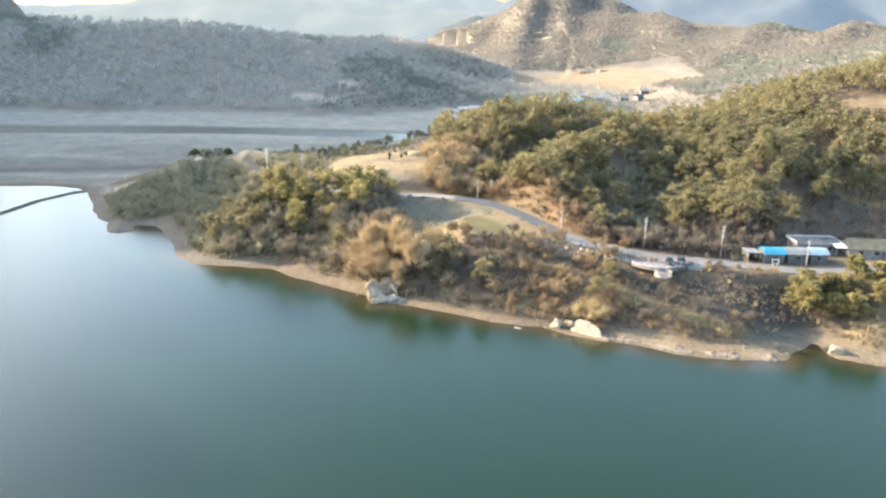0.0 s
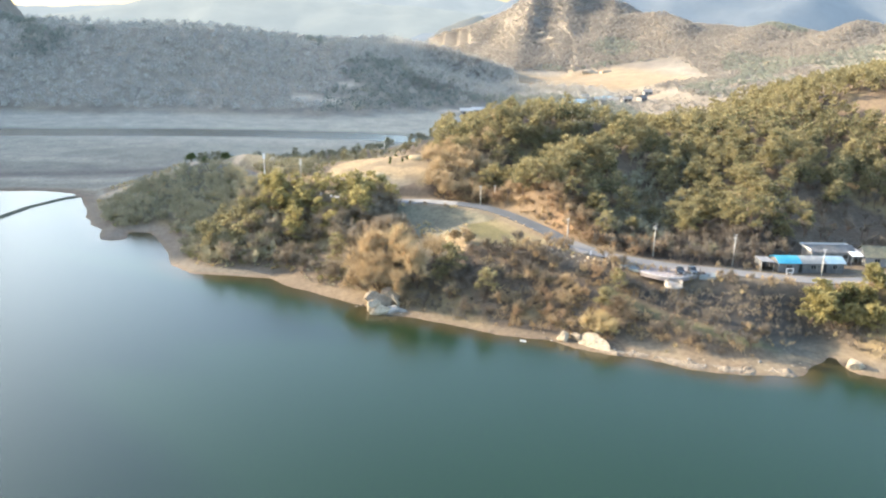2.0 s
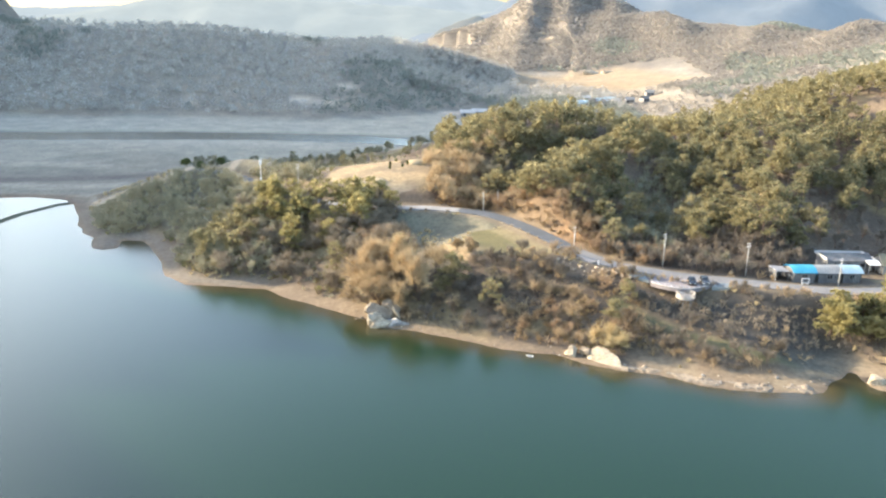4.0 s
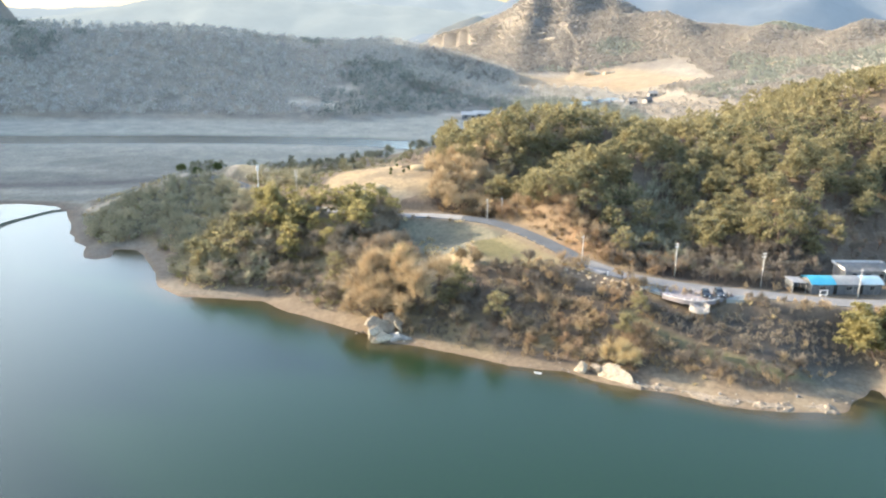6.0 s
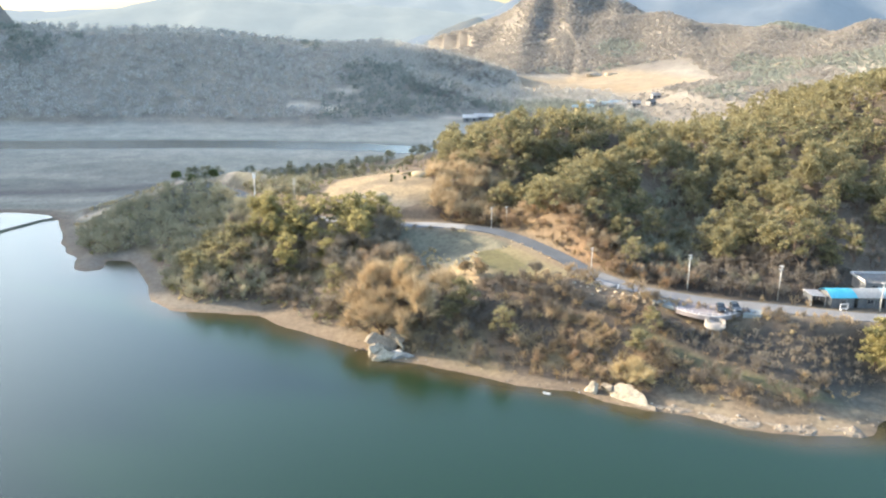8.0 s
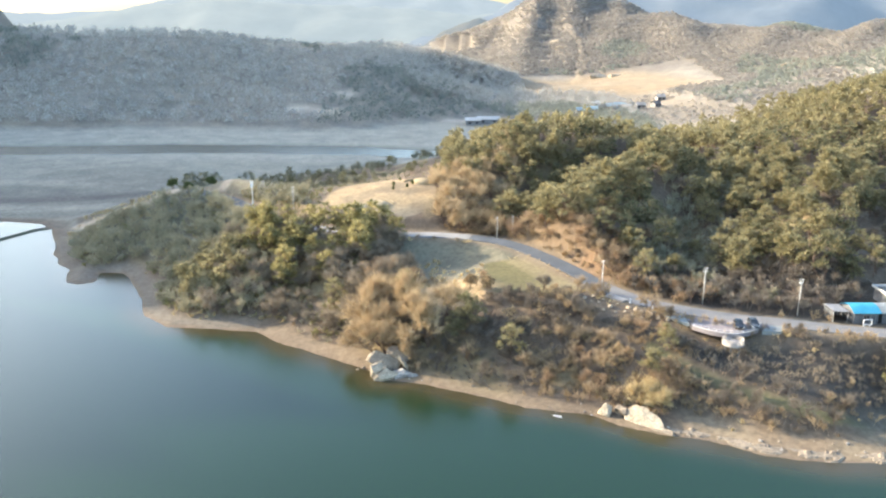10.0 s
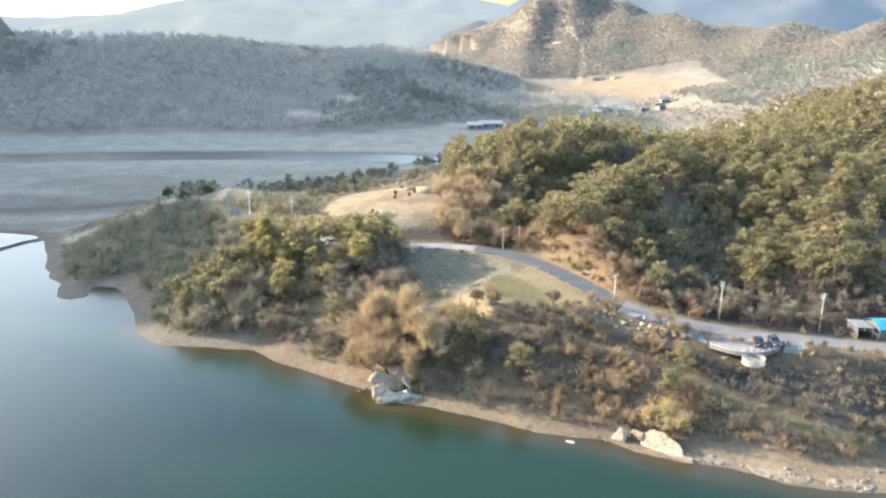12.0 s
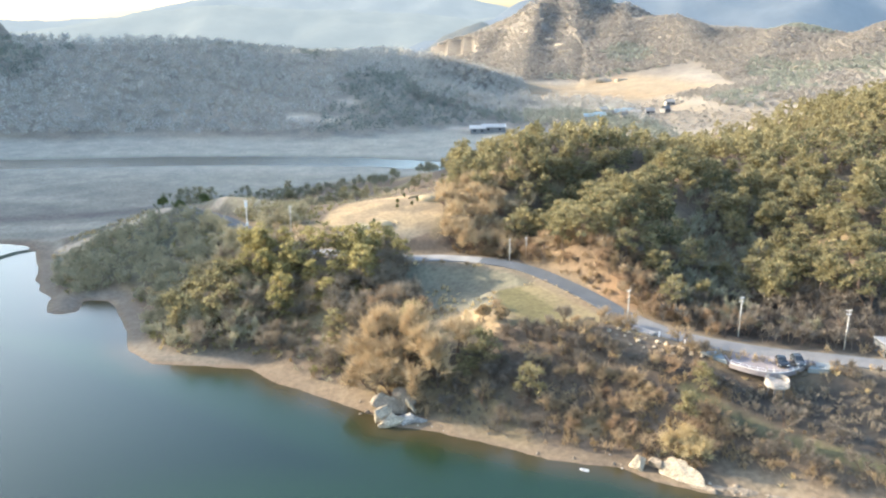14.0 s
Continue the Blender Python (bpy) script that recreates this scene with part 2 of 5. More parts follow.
def bump(nt, bsdf, fac, strength, distance):
    b = put(nt, "ShaderNodeBump", Strength=strength, Distance=distance)
    nt.links.new(fac, b.inputs["Height"])
    nt.links.new(b.outputs[0], bsdf.inputs["Normal"])


def surface(name, c1, c2, scale=1.0, rough=0.85, fine=9.0, relief=0.4, depth=0.05, metal=0.0, vary=0.35):
    """A weathered surface: two tones in patches, fine grain, relief."""
    m, nt, b = shader(name)
    coarse = ramp(nt, noise_tex(nt, scale, 4.0), (0.35, c1), (0.65, c2))
    grain = ramp(nt, noise_tex(nt, scale * fine, 6.0), (0.3, (1 - vary,) * 3), (0.7, (1 + vary * 0.4,) * 3))
    nt.links.new(blend(nt, coarse, grain, 1.0, "MULTIPLY"), b.inputs["Base Color"])
    b.inputs["Roughness"].default_value, b.inputs["Metallic"].default_value = rough, metal
    bump(nt, b, noise_tex(nt, scale * fine, 6.0), relief, depth)
    return m


def leafage(name, dark, mid, light, clump=7.0, through_light=0.25, rough=0.75, spread=0.5):
    """Leaves or twigs: tone by leaf, by plant and by patch."""
    m, nt, b = shader(name)
    geo = nt.nodes.new("ShaderNodeNewGeometry")
    info = nt.nodes.new("ShaderNodeObjectInfo")
    tc = nt.nodes.new("ShaderNodeTexCoord")
    patch = put(nt, "ShaderNodeTexNoise", Scale=1.0 / clump, Detail=2.0)
    nt.links.new(geo.outputs["Position"], patch.inputs["Vector"])
    mix1 = nt.nodes.new("ShaderNodeMath")
    mix1.operation = "MULTIPLY_ADD"
    nt.links.new(geo.outputs["Random Per Island"], mix1.inputs[0])
    mix1.inputs[1].default_value = spread
    nt.links.new(patch.outputs["Fac"], mix1.inputs[2])
    mix2 = nt.nodes.new("ShaderNodeMath")
    mix2.operation = "MULTIPLY_ADD"
    nt.links.new(info.outputs["Random"], mix2.inputs[0])
    mix2.inputs[1].default_value = 0.3
    nt.links.new(mix1.outputs[0], mix2.inputs[2])
    lo = 0.35
    col = ramp(nt, mix2.outputs[0], (lo, dark), (lo + 0.3, mid), (min(1.0, lo + 0.62), light))
    nt.links.new(col, b.inputs["Base Color"])
    b.inputs["Roughness"].default_value = rough
    b.inputs["Specular IOR Level"].default_value = 0.15
    if through_light:
        tr = nt.nodes.new("ShaderNodeBsdfTranslucent")
        nt.links.new(col, tr.inputs[0])
        mx = nt.nodes.new("ShaderNodeMixShader")
        mx.inputs[0].default_value = through_light
        nt.links.new(b.outputs[0], mx.inputs[1])
        nt.links.new(tr.outputs[0], mx.inputs[2])
        nt.links.new(mx.outputs[0], nt.nodes["Material Output"].inputs[0])
    return m


NEEDLES = leafage("pine_needles", (0.052, 0.06, 0.038), (0.145, 0.14, 0.08), (0.25, 0.217, 0.115), through_light=0.5)
# NEEDLES made yellower and brighter, sunlight put into the colour
GROVE_NEEDLES = leafage("sunlit_yellow_needles", (0.085, 0.086, 0.044), (0.18, 0.168, 0.078), (0.285, 0.246, 0.11), through_light=0.5)
NEEDLES_DARK = leafage("dark_needles", (0.03, 0.045, 0.02), (0.06, 0.08, 0.03), (0.10, 0.115, 0.04))
TWIGS = leafage("bare_twigs", (0.155, 0.112, 0.069), (0.245, 0.181, 0.111), (0.35, 0.264, 0.165), through_light=0.28)
GREY_TWIGS = leafage("grey_twigs", (0.155, 0.145, 0.095), (0.21, 0.20, 0.135), (0.28, 0.265, 0.185), through_light=0.28)
# TWIGS darkened: shade of hill foot and east bank put into the colour
DARK_SHADE_TWIGS = leafage("dark_brush", (0.08, 0.066, 0.053), (0.125, 0.104, 0.083), (0.185, 0.157, 0.124), through_light=0.28)
RUSSET = leafage("russet_leaves", (0.115, 0.08, 0.046), (0.195, 0.138, 0.078), (0.29, 0.212, 0.12))
TAN = leafage("tan_twigs", (0.21, 0.15, 0.085), (0.33, 0.24, 0.14), (0.45, 0.34, 0.20))
STRAW = leafage("straw", (0.22, 0.16, 0.085), (0.36, 0.27, 0.14), (0.50, 0.40, 0.22))
RUST = leafage("rust_twigs", (0.155, 0.104, 0.064), (0.245, 0.167, 0.102), (0.345, 0.243, 0.152), through_light=0.28)
DULL_TAN = leafage("dull_tan_twigs", (0.13, 0.108, 0.08), (0.19, 0.158, 0.117), (0.26, 0.217, 0.16), through_light=0.28)
# lightened twigs: the haze over the spit is put into their colour
HAZE_TWIGS = leafage("olive_haze_twigs", (0.22, 0.20, 0.125), (0.285, 0.257, 0.165), (0.36, 0.32, 0.21), through_light=0.15)
SCRUB_GREEN = leafage("scrub_green", (0.07, 0.075, 0.03), (0.13, 0.125, 0.05), (0.21, 0.19, 0.08))
# the three far woods are paled and greyed to stand for haze
FAR_WOOD = leafage("hazy_ridge_wood", (0.305, 0.292, 0.26), (0.355, 0.338, 0.30), (0.41, 0.388, 0.343), clump=30.0, through_light=0.1, spread=0.2)
MOUNTAIN_WOOD = leafage("hazy_distant_wood", (0.25, 0.233, 0.207), (0.285, 0.263, 0.233), (0.325, 0.298, 0.26), clump=40.0, through_light=0.55, spread=0.15)
FAR_PINE = leafage("hazy_far_pines", (0.165, 0.18, 0.16), (0.205, 0.22, 0.185), (0.245, 0.255, 0.21), clump=30.0, through_light=0.3, spread=0.25)
BARK = surface("bark", (0.16, 0.10, 0.065), (0.10, 0.075, 0.06), 1.5, 0.95)
ASPHALT = surface("asphalt", (0.125, 0.125, 0.125), (0.165, 0.162, 0.158), 0.25, 0.9, 14.0, 0.2, 0.02, vary=0.2)
CONCRETE = surface("concrete", (0.46, 0.44, 0.41), (0.56, 0.54, 0.50), 0.5, 0.85, 9.0, 0.2, 0.02)
ASPHALT_DARK = surface("dark_asphalt", (0.055, 0.064, 0.075), (0.075, 0.084, 0.095), 0.25, 0.85, 14.0, 0.2, 0.02, vary=0.2)
ROAD_PALE = surface("pale_road_concrete", (0.19, 0.186, 0.178), (0.245, 0.238, 0.226), 0.25, 0.9, 14.0, 0.2, 0.02, vary=0.2)
ROCK_GREY_SHADED = surface("grey_and_shaded_rock", (0.17, 0.155, 0.14), (0.34, 0.31, 0.27), 0.45, 0.9, 7.0, 0.9, 0.25, vary=0.5)
ROCK_TAN = surface("tan_rock", (0.165, 0.132, 0.094), (0.28, 0.225, 0.16), 0.6, 0.9, 6.0, 0.8, 0.15, vary=0.45)
ROCK = surface("pale_rock", (0.26, 0.212, 0.147), (0.47, 0.39, 0.28), 0.45, 0.9, 7.0, 0.9, 0.25, vary=0.5)


def ground_material():
    m, nt, b = shader("ground")
    att = nt.nodes.new("ShaderNodeAttribute")
    att.attribute_name = "soil"
    fine = ramp(nt, noise_tex(nt, 0.9, 8.0), (0.25, (0.62, 0.6, 0.58)), (0.75, (1.25, 1.22, 1.18)))
    broad = ramp(nt, noise_tex(nt, 0.09, 5.0), (0.3, (0.78, 0.78, 0.8)), (0.7, (1.16, 1.14, 1.1)))
    c = blend(nt, blend(nt, att.outputs["Color"], fine, 1.0, "MULTIPLY"), broad, 1.0, "MULTIPLY")
    nt.links.new(c, b.inputs["Base Color"])
    b.inputs["Roughness"].default_value = 0.95
    b.inputs["Specular IOR Level"].default_value = 0.2
    bump(nt, b, noise_tex(nt, 1.6, 8.0), 0.6, 0.25)
    return m


def water_material():
    m, nt, b = shader("lake_water")
    c = ramp(nt, noise_tex(nt, 0.006, 3.0), (0.3, (0.0058, 0.0185, 0.0068)), (0.7, (0.0078, 0.023, 0.0085)))
    silt = nt.nodes.new("ShaderNodeAttribute")
    silt.attribute_name = "silt"
    c = blend(nt, c, (0.045, 0.036, 0.018), silt.outputs["Fac"])
    nt.links.new(c, b.inputs["Base Color"])
    b.inputs["Roughness"].default_value = 0.2
    b.inputs["Specular IOR Level"].default_value = 0.5
    b.inputs["IOR"].default_value = 1.333
    b.inputs["Specular Tint"].default_value = (0.88, 1.0, 0.95, 1)
    bump(nt, b, noise_tex(nt, 0.8, 4.0), 0.14, 0.2)
    return m


GROUND, WATER = ground_material(), water_material()

# ---------------------------------------------------------------- ground, water, road
PATH_GREEN = [(34, 187.5), (37.9, 183), (44.8, 176.5), (50.3, 172.8), (55.9, 169.8), (61.4, 167.5), (67, 167)]      # grassy track
ORCHARD = [(41, 188), (66, 187), (79, 185), (80, 175), (68, 171), (57, 172.5), (47, 178), (42, 182)]
LAWN = [(66, 172), (80, 176), (81, 170), (71, 164), (66, 168)]
SLOPE = [(-24, 245), (8, 240), (14, 232), (1, 228), (0, 213), (-10, 217), (-19, 224)]      # short grass under the lane


def soil_colours(x, y, z):
    d = shore_in(x, y)
    n1, n2, n3 = fbm(x, y, 14, 71, 4), fbm(x, y, 45, 73, 4), fbm(x, y, 4, 79, 3)
    out = np.zeros((len(x), 3))

    def lay(colour, w):
        out[:] = out * (1 - w[:, None]) + np.array(colour) * w[:, None]

    lay((0.125, 0.098, 0.072), np.ones(len(x)))                       # leaf litter
    lay((0.24, 0.19, 0.105), 0.7 * ease(0.55, 0.68, n1))                   # dry grass
    flats = ease(2.2, 1.0, z) * ease(1.5, 8, d) * np.maximum(ease(-112, -135, x), ease(296, 312, y))
    lay((0.27, 0.265, 0.225), flats)                                 # mud flats
    lay((0.15, 0.145, 0.13), 0.85 * flats * ease(0.43, 0.55, vnoise(x * 0.3, y, 24, 5) * 0.6 + n2 * 0.4) * ease(420, 380, y))
    lay((0.20, 0.195, 0.16), 0.55 * flats * ease(425, 405, y + 14 * (n2 - 0.5)))
    for lo, hi in ((300, 312), (324, 352)):                                        # dark wet mud in bands
        lay((0.155, 0.15, 0.13), 0.9 * flats * ease(lo - 4, lo + 3, y + 14 * (n2 - 0.5)) * ease(hi + 5, hi - 3, y + 14 * (n2 - 0.5)) * ease(-330, -250, x))
    lay((0.115, 0.12, 0.10), flats * ease(17, 9, line_distance(x, y, CHANNEL)[0]))
    lay((0.12, 0.115, 0.10), flats * ease(8, 2, line_distance(x, y, CREEK)[0]))
    lay((0.14, 0.13, 0.11), ease(5, 1.5, line_distance(x, y, DIKE)[0]))
    wide = 4.6 + 3.0 * ease(-18, -30, x) + 4.0 * ease(30, 38, x)
    near_beach = ease(wide + 5 * (n1 - 0.5), wide - 4.5, d) * ease(-160, -120, x)
    lay((0.175, 0.138, 0.096), near_beach)                             # sand
    lay((0.16, 0.125, 0.088), near_beach * ease(0.52, 0.66, n3))
    lay((0.20, 0.162, 0.112), near_beach * ease(28, 36, x) * ease(0.36, 0.5, n1))     # pale shelf
    lay((0.15, 0.137, 0.115), 0.8 * near_beach * ease(-42, -62, x))                # greyer sand on the spit's beach
    lay((0.17, 0.13, 0.09), ease(1.1, 0.2, d))                      # wet edge
    lay((0.05, 0.06, 0.045), ease(0.0, -2.5, d))                    # lake bed
    # floor toned to match the paled far woods
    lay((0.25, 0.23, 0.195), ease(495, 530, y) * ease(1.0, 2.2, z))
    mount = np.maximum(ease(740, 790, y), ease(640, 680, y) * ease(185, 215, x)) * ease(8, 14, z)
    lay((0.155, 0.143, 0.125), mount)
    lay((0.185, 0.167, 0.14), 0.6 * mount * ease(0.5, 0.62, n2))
    for sx, sy, r in ((-83, 578, 8), (-89, 553, 6), (-105, 550, 9), (-182, 548, 5), (-8, 562, 9)):
        lay((0.42, 0.37, 0.30), ease(r, r * 0.6, np.hypot((x - sx) / 1.6, (y - sy) * 1.3)))           # far woods' floor
    lay((0.135, 0.13, 0.095), 0.8 * ease(-50, -75, x) * ease(6, 12, d) * ease(1.5, 3, z) * ease(330, 310, y))   # dull turf of the spit
    lay((0.19, 0.175, 0.128), ease(16, 9, np.hypot((x + 76) / 1.3, (y - 299) * 1.2)) * 0.8)
    lay((0.36, 0.31, 0.24), ease(3.4, 1.6, line_distance(x, y, TRACK)[0]))
    clear = np.where(inside(x, y, CLEARING), 1.0, 0.0)
    lay((0.29, 0.222, 0.132), clear * ease(0.25, 0.5, n1 + 0.15))
    lay((0.20, 0.155, 0.10), 0.8 * clear * ease(0.50, 0.62, fbm(x, y, 9, 93, 4)))
    lay((0.19, 0.165, 0.12), clear * ease(268, 258, y + 6 * (n1 - 0.5)))
    field = np.where(inside(x, y, FIELD), 1.0, 0.0)
    meadow = ease(3, -3, np.where(inside(x, y, SLOPE), -1, 1) * line_distance(x, y, SLOPE + SLOPE[:1])[0])
    lay((0.145, 0.138, 0.10), meadow)
    lay((0.128, 0.115, 0.055), field)
    lay((0.195, 0.162, 0.092), field * ease(-0.9, 0.9, x - 8.5 - 0.32 * (226 - y) - 1.6 * np.sin((y - 204) * 0.14) + 2 * (n1 - 0.5)))
    knoll = ease(11, 7, np.hypot((x + 9) / 1.5, (y - 211) * 1.4))
    lay((0.31, 0.235, 0.14), knoll * ease(0.1, 0.35, n1))
    scar = ease(1.3, 0.6, np.hypot((x + 18.5) / 4.2, (y - 192) / 4.0) + 0.5 * (n3 - 0.5))
    lay((0.30, 0.225, 0.14), scar)                                   # bare earth above the crag
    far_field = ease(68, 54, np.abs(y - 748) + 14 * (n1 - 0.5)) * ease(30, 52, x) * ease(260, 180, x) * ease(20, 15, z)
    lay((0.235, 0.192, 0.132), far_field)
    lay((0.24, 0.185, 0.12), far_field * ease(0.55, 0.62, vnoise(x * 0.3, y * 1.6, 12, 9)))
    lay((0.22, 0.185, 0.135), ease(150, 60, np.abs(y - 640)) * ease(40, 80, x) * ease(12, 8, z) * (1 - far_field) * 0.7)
    lay((0.10, 0.10, 0.055), ease(1.9, 0.7, line_distance(x, y, PATH_GREEN)[0]))
    lay((0.11, 0.105, 0.085), ease(4, -3, np.where(inside(x, y, LAWN), -1, 1) * line_distance(x, y, LAWN + LAWN[:1])[0]))
    # orchard's dark soil, deepened to stand for shade on the bank
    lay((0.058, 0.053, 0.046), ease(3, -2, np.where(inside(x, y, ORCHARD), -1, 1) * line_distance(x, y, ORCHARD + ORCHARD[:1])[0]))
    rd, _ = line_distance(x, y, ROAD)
    # ground above the lane darkened to stand for the hill's shade
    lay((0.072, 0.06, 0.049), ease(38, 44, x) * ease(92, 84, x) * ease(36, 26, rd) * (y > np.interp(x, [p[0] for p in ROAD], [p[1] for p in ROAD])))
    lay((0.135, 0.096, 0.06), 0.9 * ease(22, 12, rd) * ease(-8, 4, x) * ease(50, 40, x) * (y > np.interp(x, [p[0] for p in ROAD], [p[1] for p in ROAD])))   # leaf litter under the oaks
    lay((0.172, 0.14, 0.10), ease(6.0, 3.2, rd))                     # road verge
    lay((0.25, 0.155, 0.085), ease(10, 3, np.hypot((x - 30) / 1.6, y - 222)) * 0.5)   # red cutting
    return out


xs = axis(-205, 132, 1.5, -2600, 2600, 1.07)
ys = axis(146, 312, 1.5, -1800, 3300, 1.035)
ground_me = grid_mesh("ground", xs, ys, GROUND)
co = np.zeros(len(ground_me.vertices) * 3)
ground_me.vertices.foreach_get("co", co)
co = co.reshape(-1, 3)
soil = ground_me.color_attributes.new("soil", "FLOAT_COLOR", "POINT")
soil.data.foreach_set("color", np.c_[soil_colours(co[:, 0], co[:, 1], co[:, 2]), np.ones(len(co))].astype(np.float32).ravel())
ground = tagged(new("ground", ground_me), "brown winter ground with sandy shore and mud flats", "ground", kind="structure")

gx, gy = np.meshgrid(axis(-205, 132, 2.5, -2600, 2600, 1.12), axis(140, 312, 2.5, -1800, 3300, 1.12))
wi = np.arange(gx.size).reshape(gx.shape)
water_me = quad_mesh("water", np.stack([gx.ravel(), gy.ravel(), 0 * gx.ravel()], -1), np.stack([wi[:-1, :-1], wi[:-1, 1:], wi[1:, 1:], wi[1:, :-1]], -1).reshape(-1, 4), [WATER])
depth = shore_in(gx.ravel(), gy.ravel()) + 3.0 * (fbm(gx.ravel(), gy.ravel(), 12, 61) - 0.5)
silt = water_me.color_attributes.new("silt", "FLOAT_COLOR", "POINT")         # silt stirred up in the shallows
silt.data.foreach_set("color", np.repeat(ease(-9, -0.5, depth) ** 1.5, 4).astype(np.float32))
water = tagged(new("water", water_me), "calm dark green lake water reflecting the pale sky", "lake", kind="structure")


def ribbon(name, line, half, thick, mat, lift=0.0, step=1.5):
    """A strip of even width along a line in plan, with its own thickness."""
    pts = [Vector(p) for p in line]
    fine = []
    for i in range(len(pts) - 1):
        p0, p1, p2, p3 = pts[max(i - 1, 0)], pts[i], pts[i + 1], pts[min(i + 2, len(pts) - 1)]
        n = max(2, int((p2 - p1).length / step))
        for k in range(n):
            t = k / n
            fine.append(0.5 * (2 * p1 + (p2 - p0) * t + (2 * p0 - 5 * p1 + 4 * p2 - p3) * t * t + (3 * p1 - p0 - 3 * p2 + p3) * t**3))
    fine.append(pts[-1])
    verts, quads = [], []
    for i, p in enumerate(fine):
        w = (fine[min(i + 1, len(fine) - 1)] - fine[max(i - 1, 0)]).normalized()
        s = Vector((-w.y, w.x, 0)).normalized() * half
        top = Vector((0, 0, lift))
        verts += [p + s + top, p - s + top, p - s + top - Vector((0, 0, thick)), p + s + top - Vector((0, 0, thick))]
        if i:
            a, b = 4 * i - 4, 4 * i
            quads += [(a, a + 1, b + 1, b), (a + 1, a + 2, b + 2, b + 1), (a + 3, a, b, b + 3), (a + 2, a + 3, b + 3, b + 2)]
    return quad_mesh(name, [tuple(v) for v in verts], quads, [mat])


for k0, k1, half, mat, label in ((0, 3, 2.4, ASPHALT_DARK, "blue-grey lane leading out to the mast"), (3, 6, 2.4, ROAD_PALE, "pale concrete lane crossing the top of the slope"), (6, 12, 2.45, ASPHALT_DARK, "blue-grey asphalt on the bend of the lane"), (11, len(ROAD) - 1, 2.5, ASPHALT, "grey asphalt lane winding along the shore")):
    tagged(new("road", ribbon("road", ROAD[k0 : k1 + 1], half, 0.5, mat, 0.06 if k0 != 11 else 0.066)), label, "road", kind="structure")


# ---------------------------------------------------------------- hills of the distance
def distance_material(name, colour, haze_glow):
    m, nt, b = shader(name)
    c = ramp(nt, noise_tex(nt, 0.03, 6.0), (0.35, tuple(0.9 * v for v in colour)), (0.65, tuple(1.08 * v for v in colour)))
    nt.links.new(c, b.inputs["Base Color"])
    # emission stands for the haze in front of the hills
    b.inputs["Emission Color"].default_value = (*haze_glow, 1)
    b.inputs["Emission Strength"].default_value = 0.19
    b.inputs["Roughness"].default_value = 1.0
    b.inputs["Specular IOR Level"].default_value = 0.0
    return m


def backdrop(name, ridges, x0, x1, y0, y1, step, colour, glow, label):
    gx, gy = np.meshgrid(np.arange(x0, x1, step), np.arange(y0, y1, step))
    gz = ridge_height(gx.ravel(), gy.ravel(), ridges) - 6 + 7 * fbm(gx.ravel(), gy.ravel(), 30, 88, 3)
    n, m = gx.shape[1], gx.shape[0]
    idx = np.arange(n * m).reshape(m, n)
    quads = np.stack([idx[:-1, :-1], idx[:-1, 1:], idx[1:, 1:], idx[1:, :-1]], -1).reshape(-1, 4)
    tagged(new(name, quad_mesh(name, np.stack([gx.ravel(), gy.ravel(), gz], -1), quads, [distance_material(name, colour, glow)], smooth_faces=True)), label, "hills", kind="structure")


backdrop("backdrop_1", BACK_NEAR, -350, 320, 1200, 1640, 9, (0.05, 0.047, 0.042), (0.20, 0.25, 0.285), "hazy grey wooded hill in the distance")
backdrop("backdrop_2", BACK_BLUE, -260, 2100, 850, 1900, 16, (0.06, 0.066, 0.072), (0.19, 0.26, 0.345), "shaded mountains in the distance, glowing blue in place of haze")
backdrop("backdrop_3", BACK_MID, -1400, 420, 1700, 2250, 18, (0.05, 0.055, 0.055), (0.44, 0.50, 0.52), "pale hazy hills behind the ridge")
backdrop("backdrop_4", BACK_PALE, -2400, 1100, 1900, 3100, 25, (0.04, 0.045, 0.05), (0.46, 0.53, 0.57), "mountains on the horizon, glowing pale blue in place of haze")

# ---------------------------------------------------------------- plants
def limb(a, b, r0, r1, sides=4):
    """A tapered stem from a to b as quads."""
    a, b = np.array(a, float), np.array(b, float)
    w = (b - a) / (np.linalg.norm(b - a) + 1e-9)
    u = np.cross(w, (0.3, 0.9, 0.2))
    u /= np.linalg.norm(u)
    v = np.cross(w, u)
    ang = np.arange(sides) * 2 * np.pi / sides
    ring = np.cos(ang)[:, None] * u + np.sin(ang)[:, None] * v
    verts = np.vstack([a + r0 * ring, b + r1 * ring])
    k = np.arange(sides)
    return verts, np.stack([k, (k + 1) % sides, (k + 1) % sides + sides, k + sides], -1)


def blades(at, out, width, length, rng, jitter=0.6):
    """Small flat quads at the points, turned outwards with some disorder."""
    n = len(at)
    nrm = out + jitter * rng.normal(size=(n, 3))
    nrm /= np.linalg.norm(nrm, axis=1)[:, None] + 1e-9
    u = np.cross(nrm, rng.normal(size=(n, 3)))
    u /= np.linalg.norm(u, axis=1)[:, None] + 1e-9
    v = np.cross(nrm, u)
    w, l = width * rng.uniform(0.6, 1.3, (n, 1)), length * rng.uniform(0.6, 1.3, (n, 1))
    bend = nrm * w * 0.25
    verts = np.stack([at - u * w * 0.5 - v * l * 0.5 - bend, at + u * w * 0.5 - v * l * 0.35 + bend, at + u * w * 0.4 + v * l * 0.5 - bend, at - u * w * 0.5 + v * l * 0.4 + bend], 1).reshape(-1, 3)
    return verts, np.arange(4 * n).reshape(n, 4)


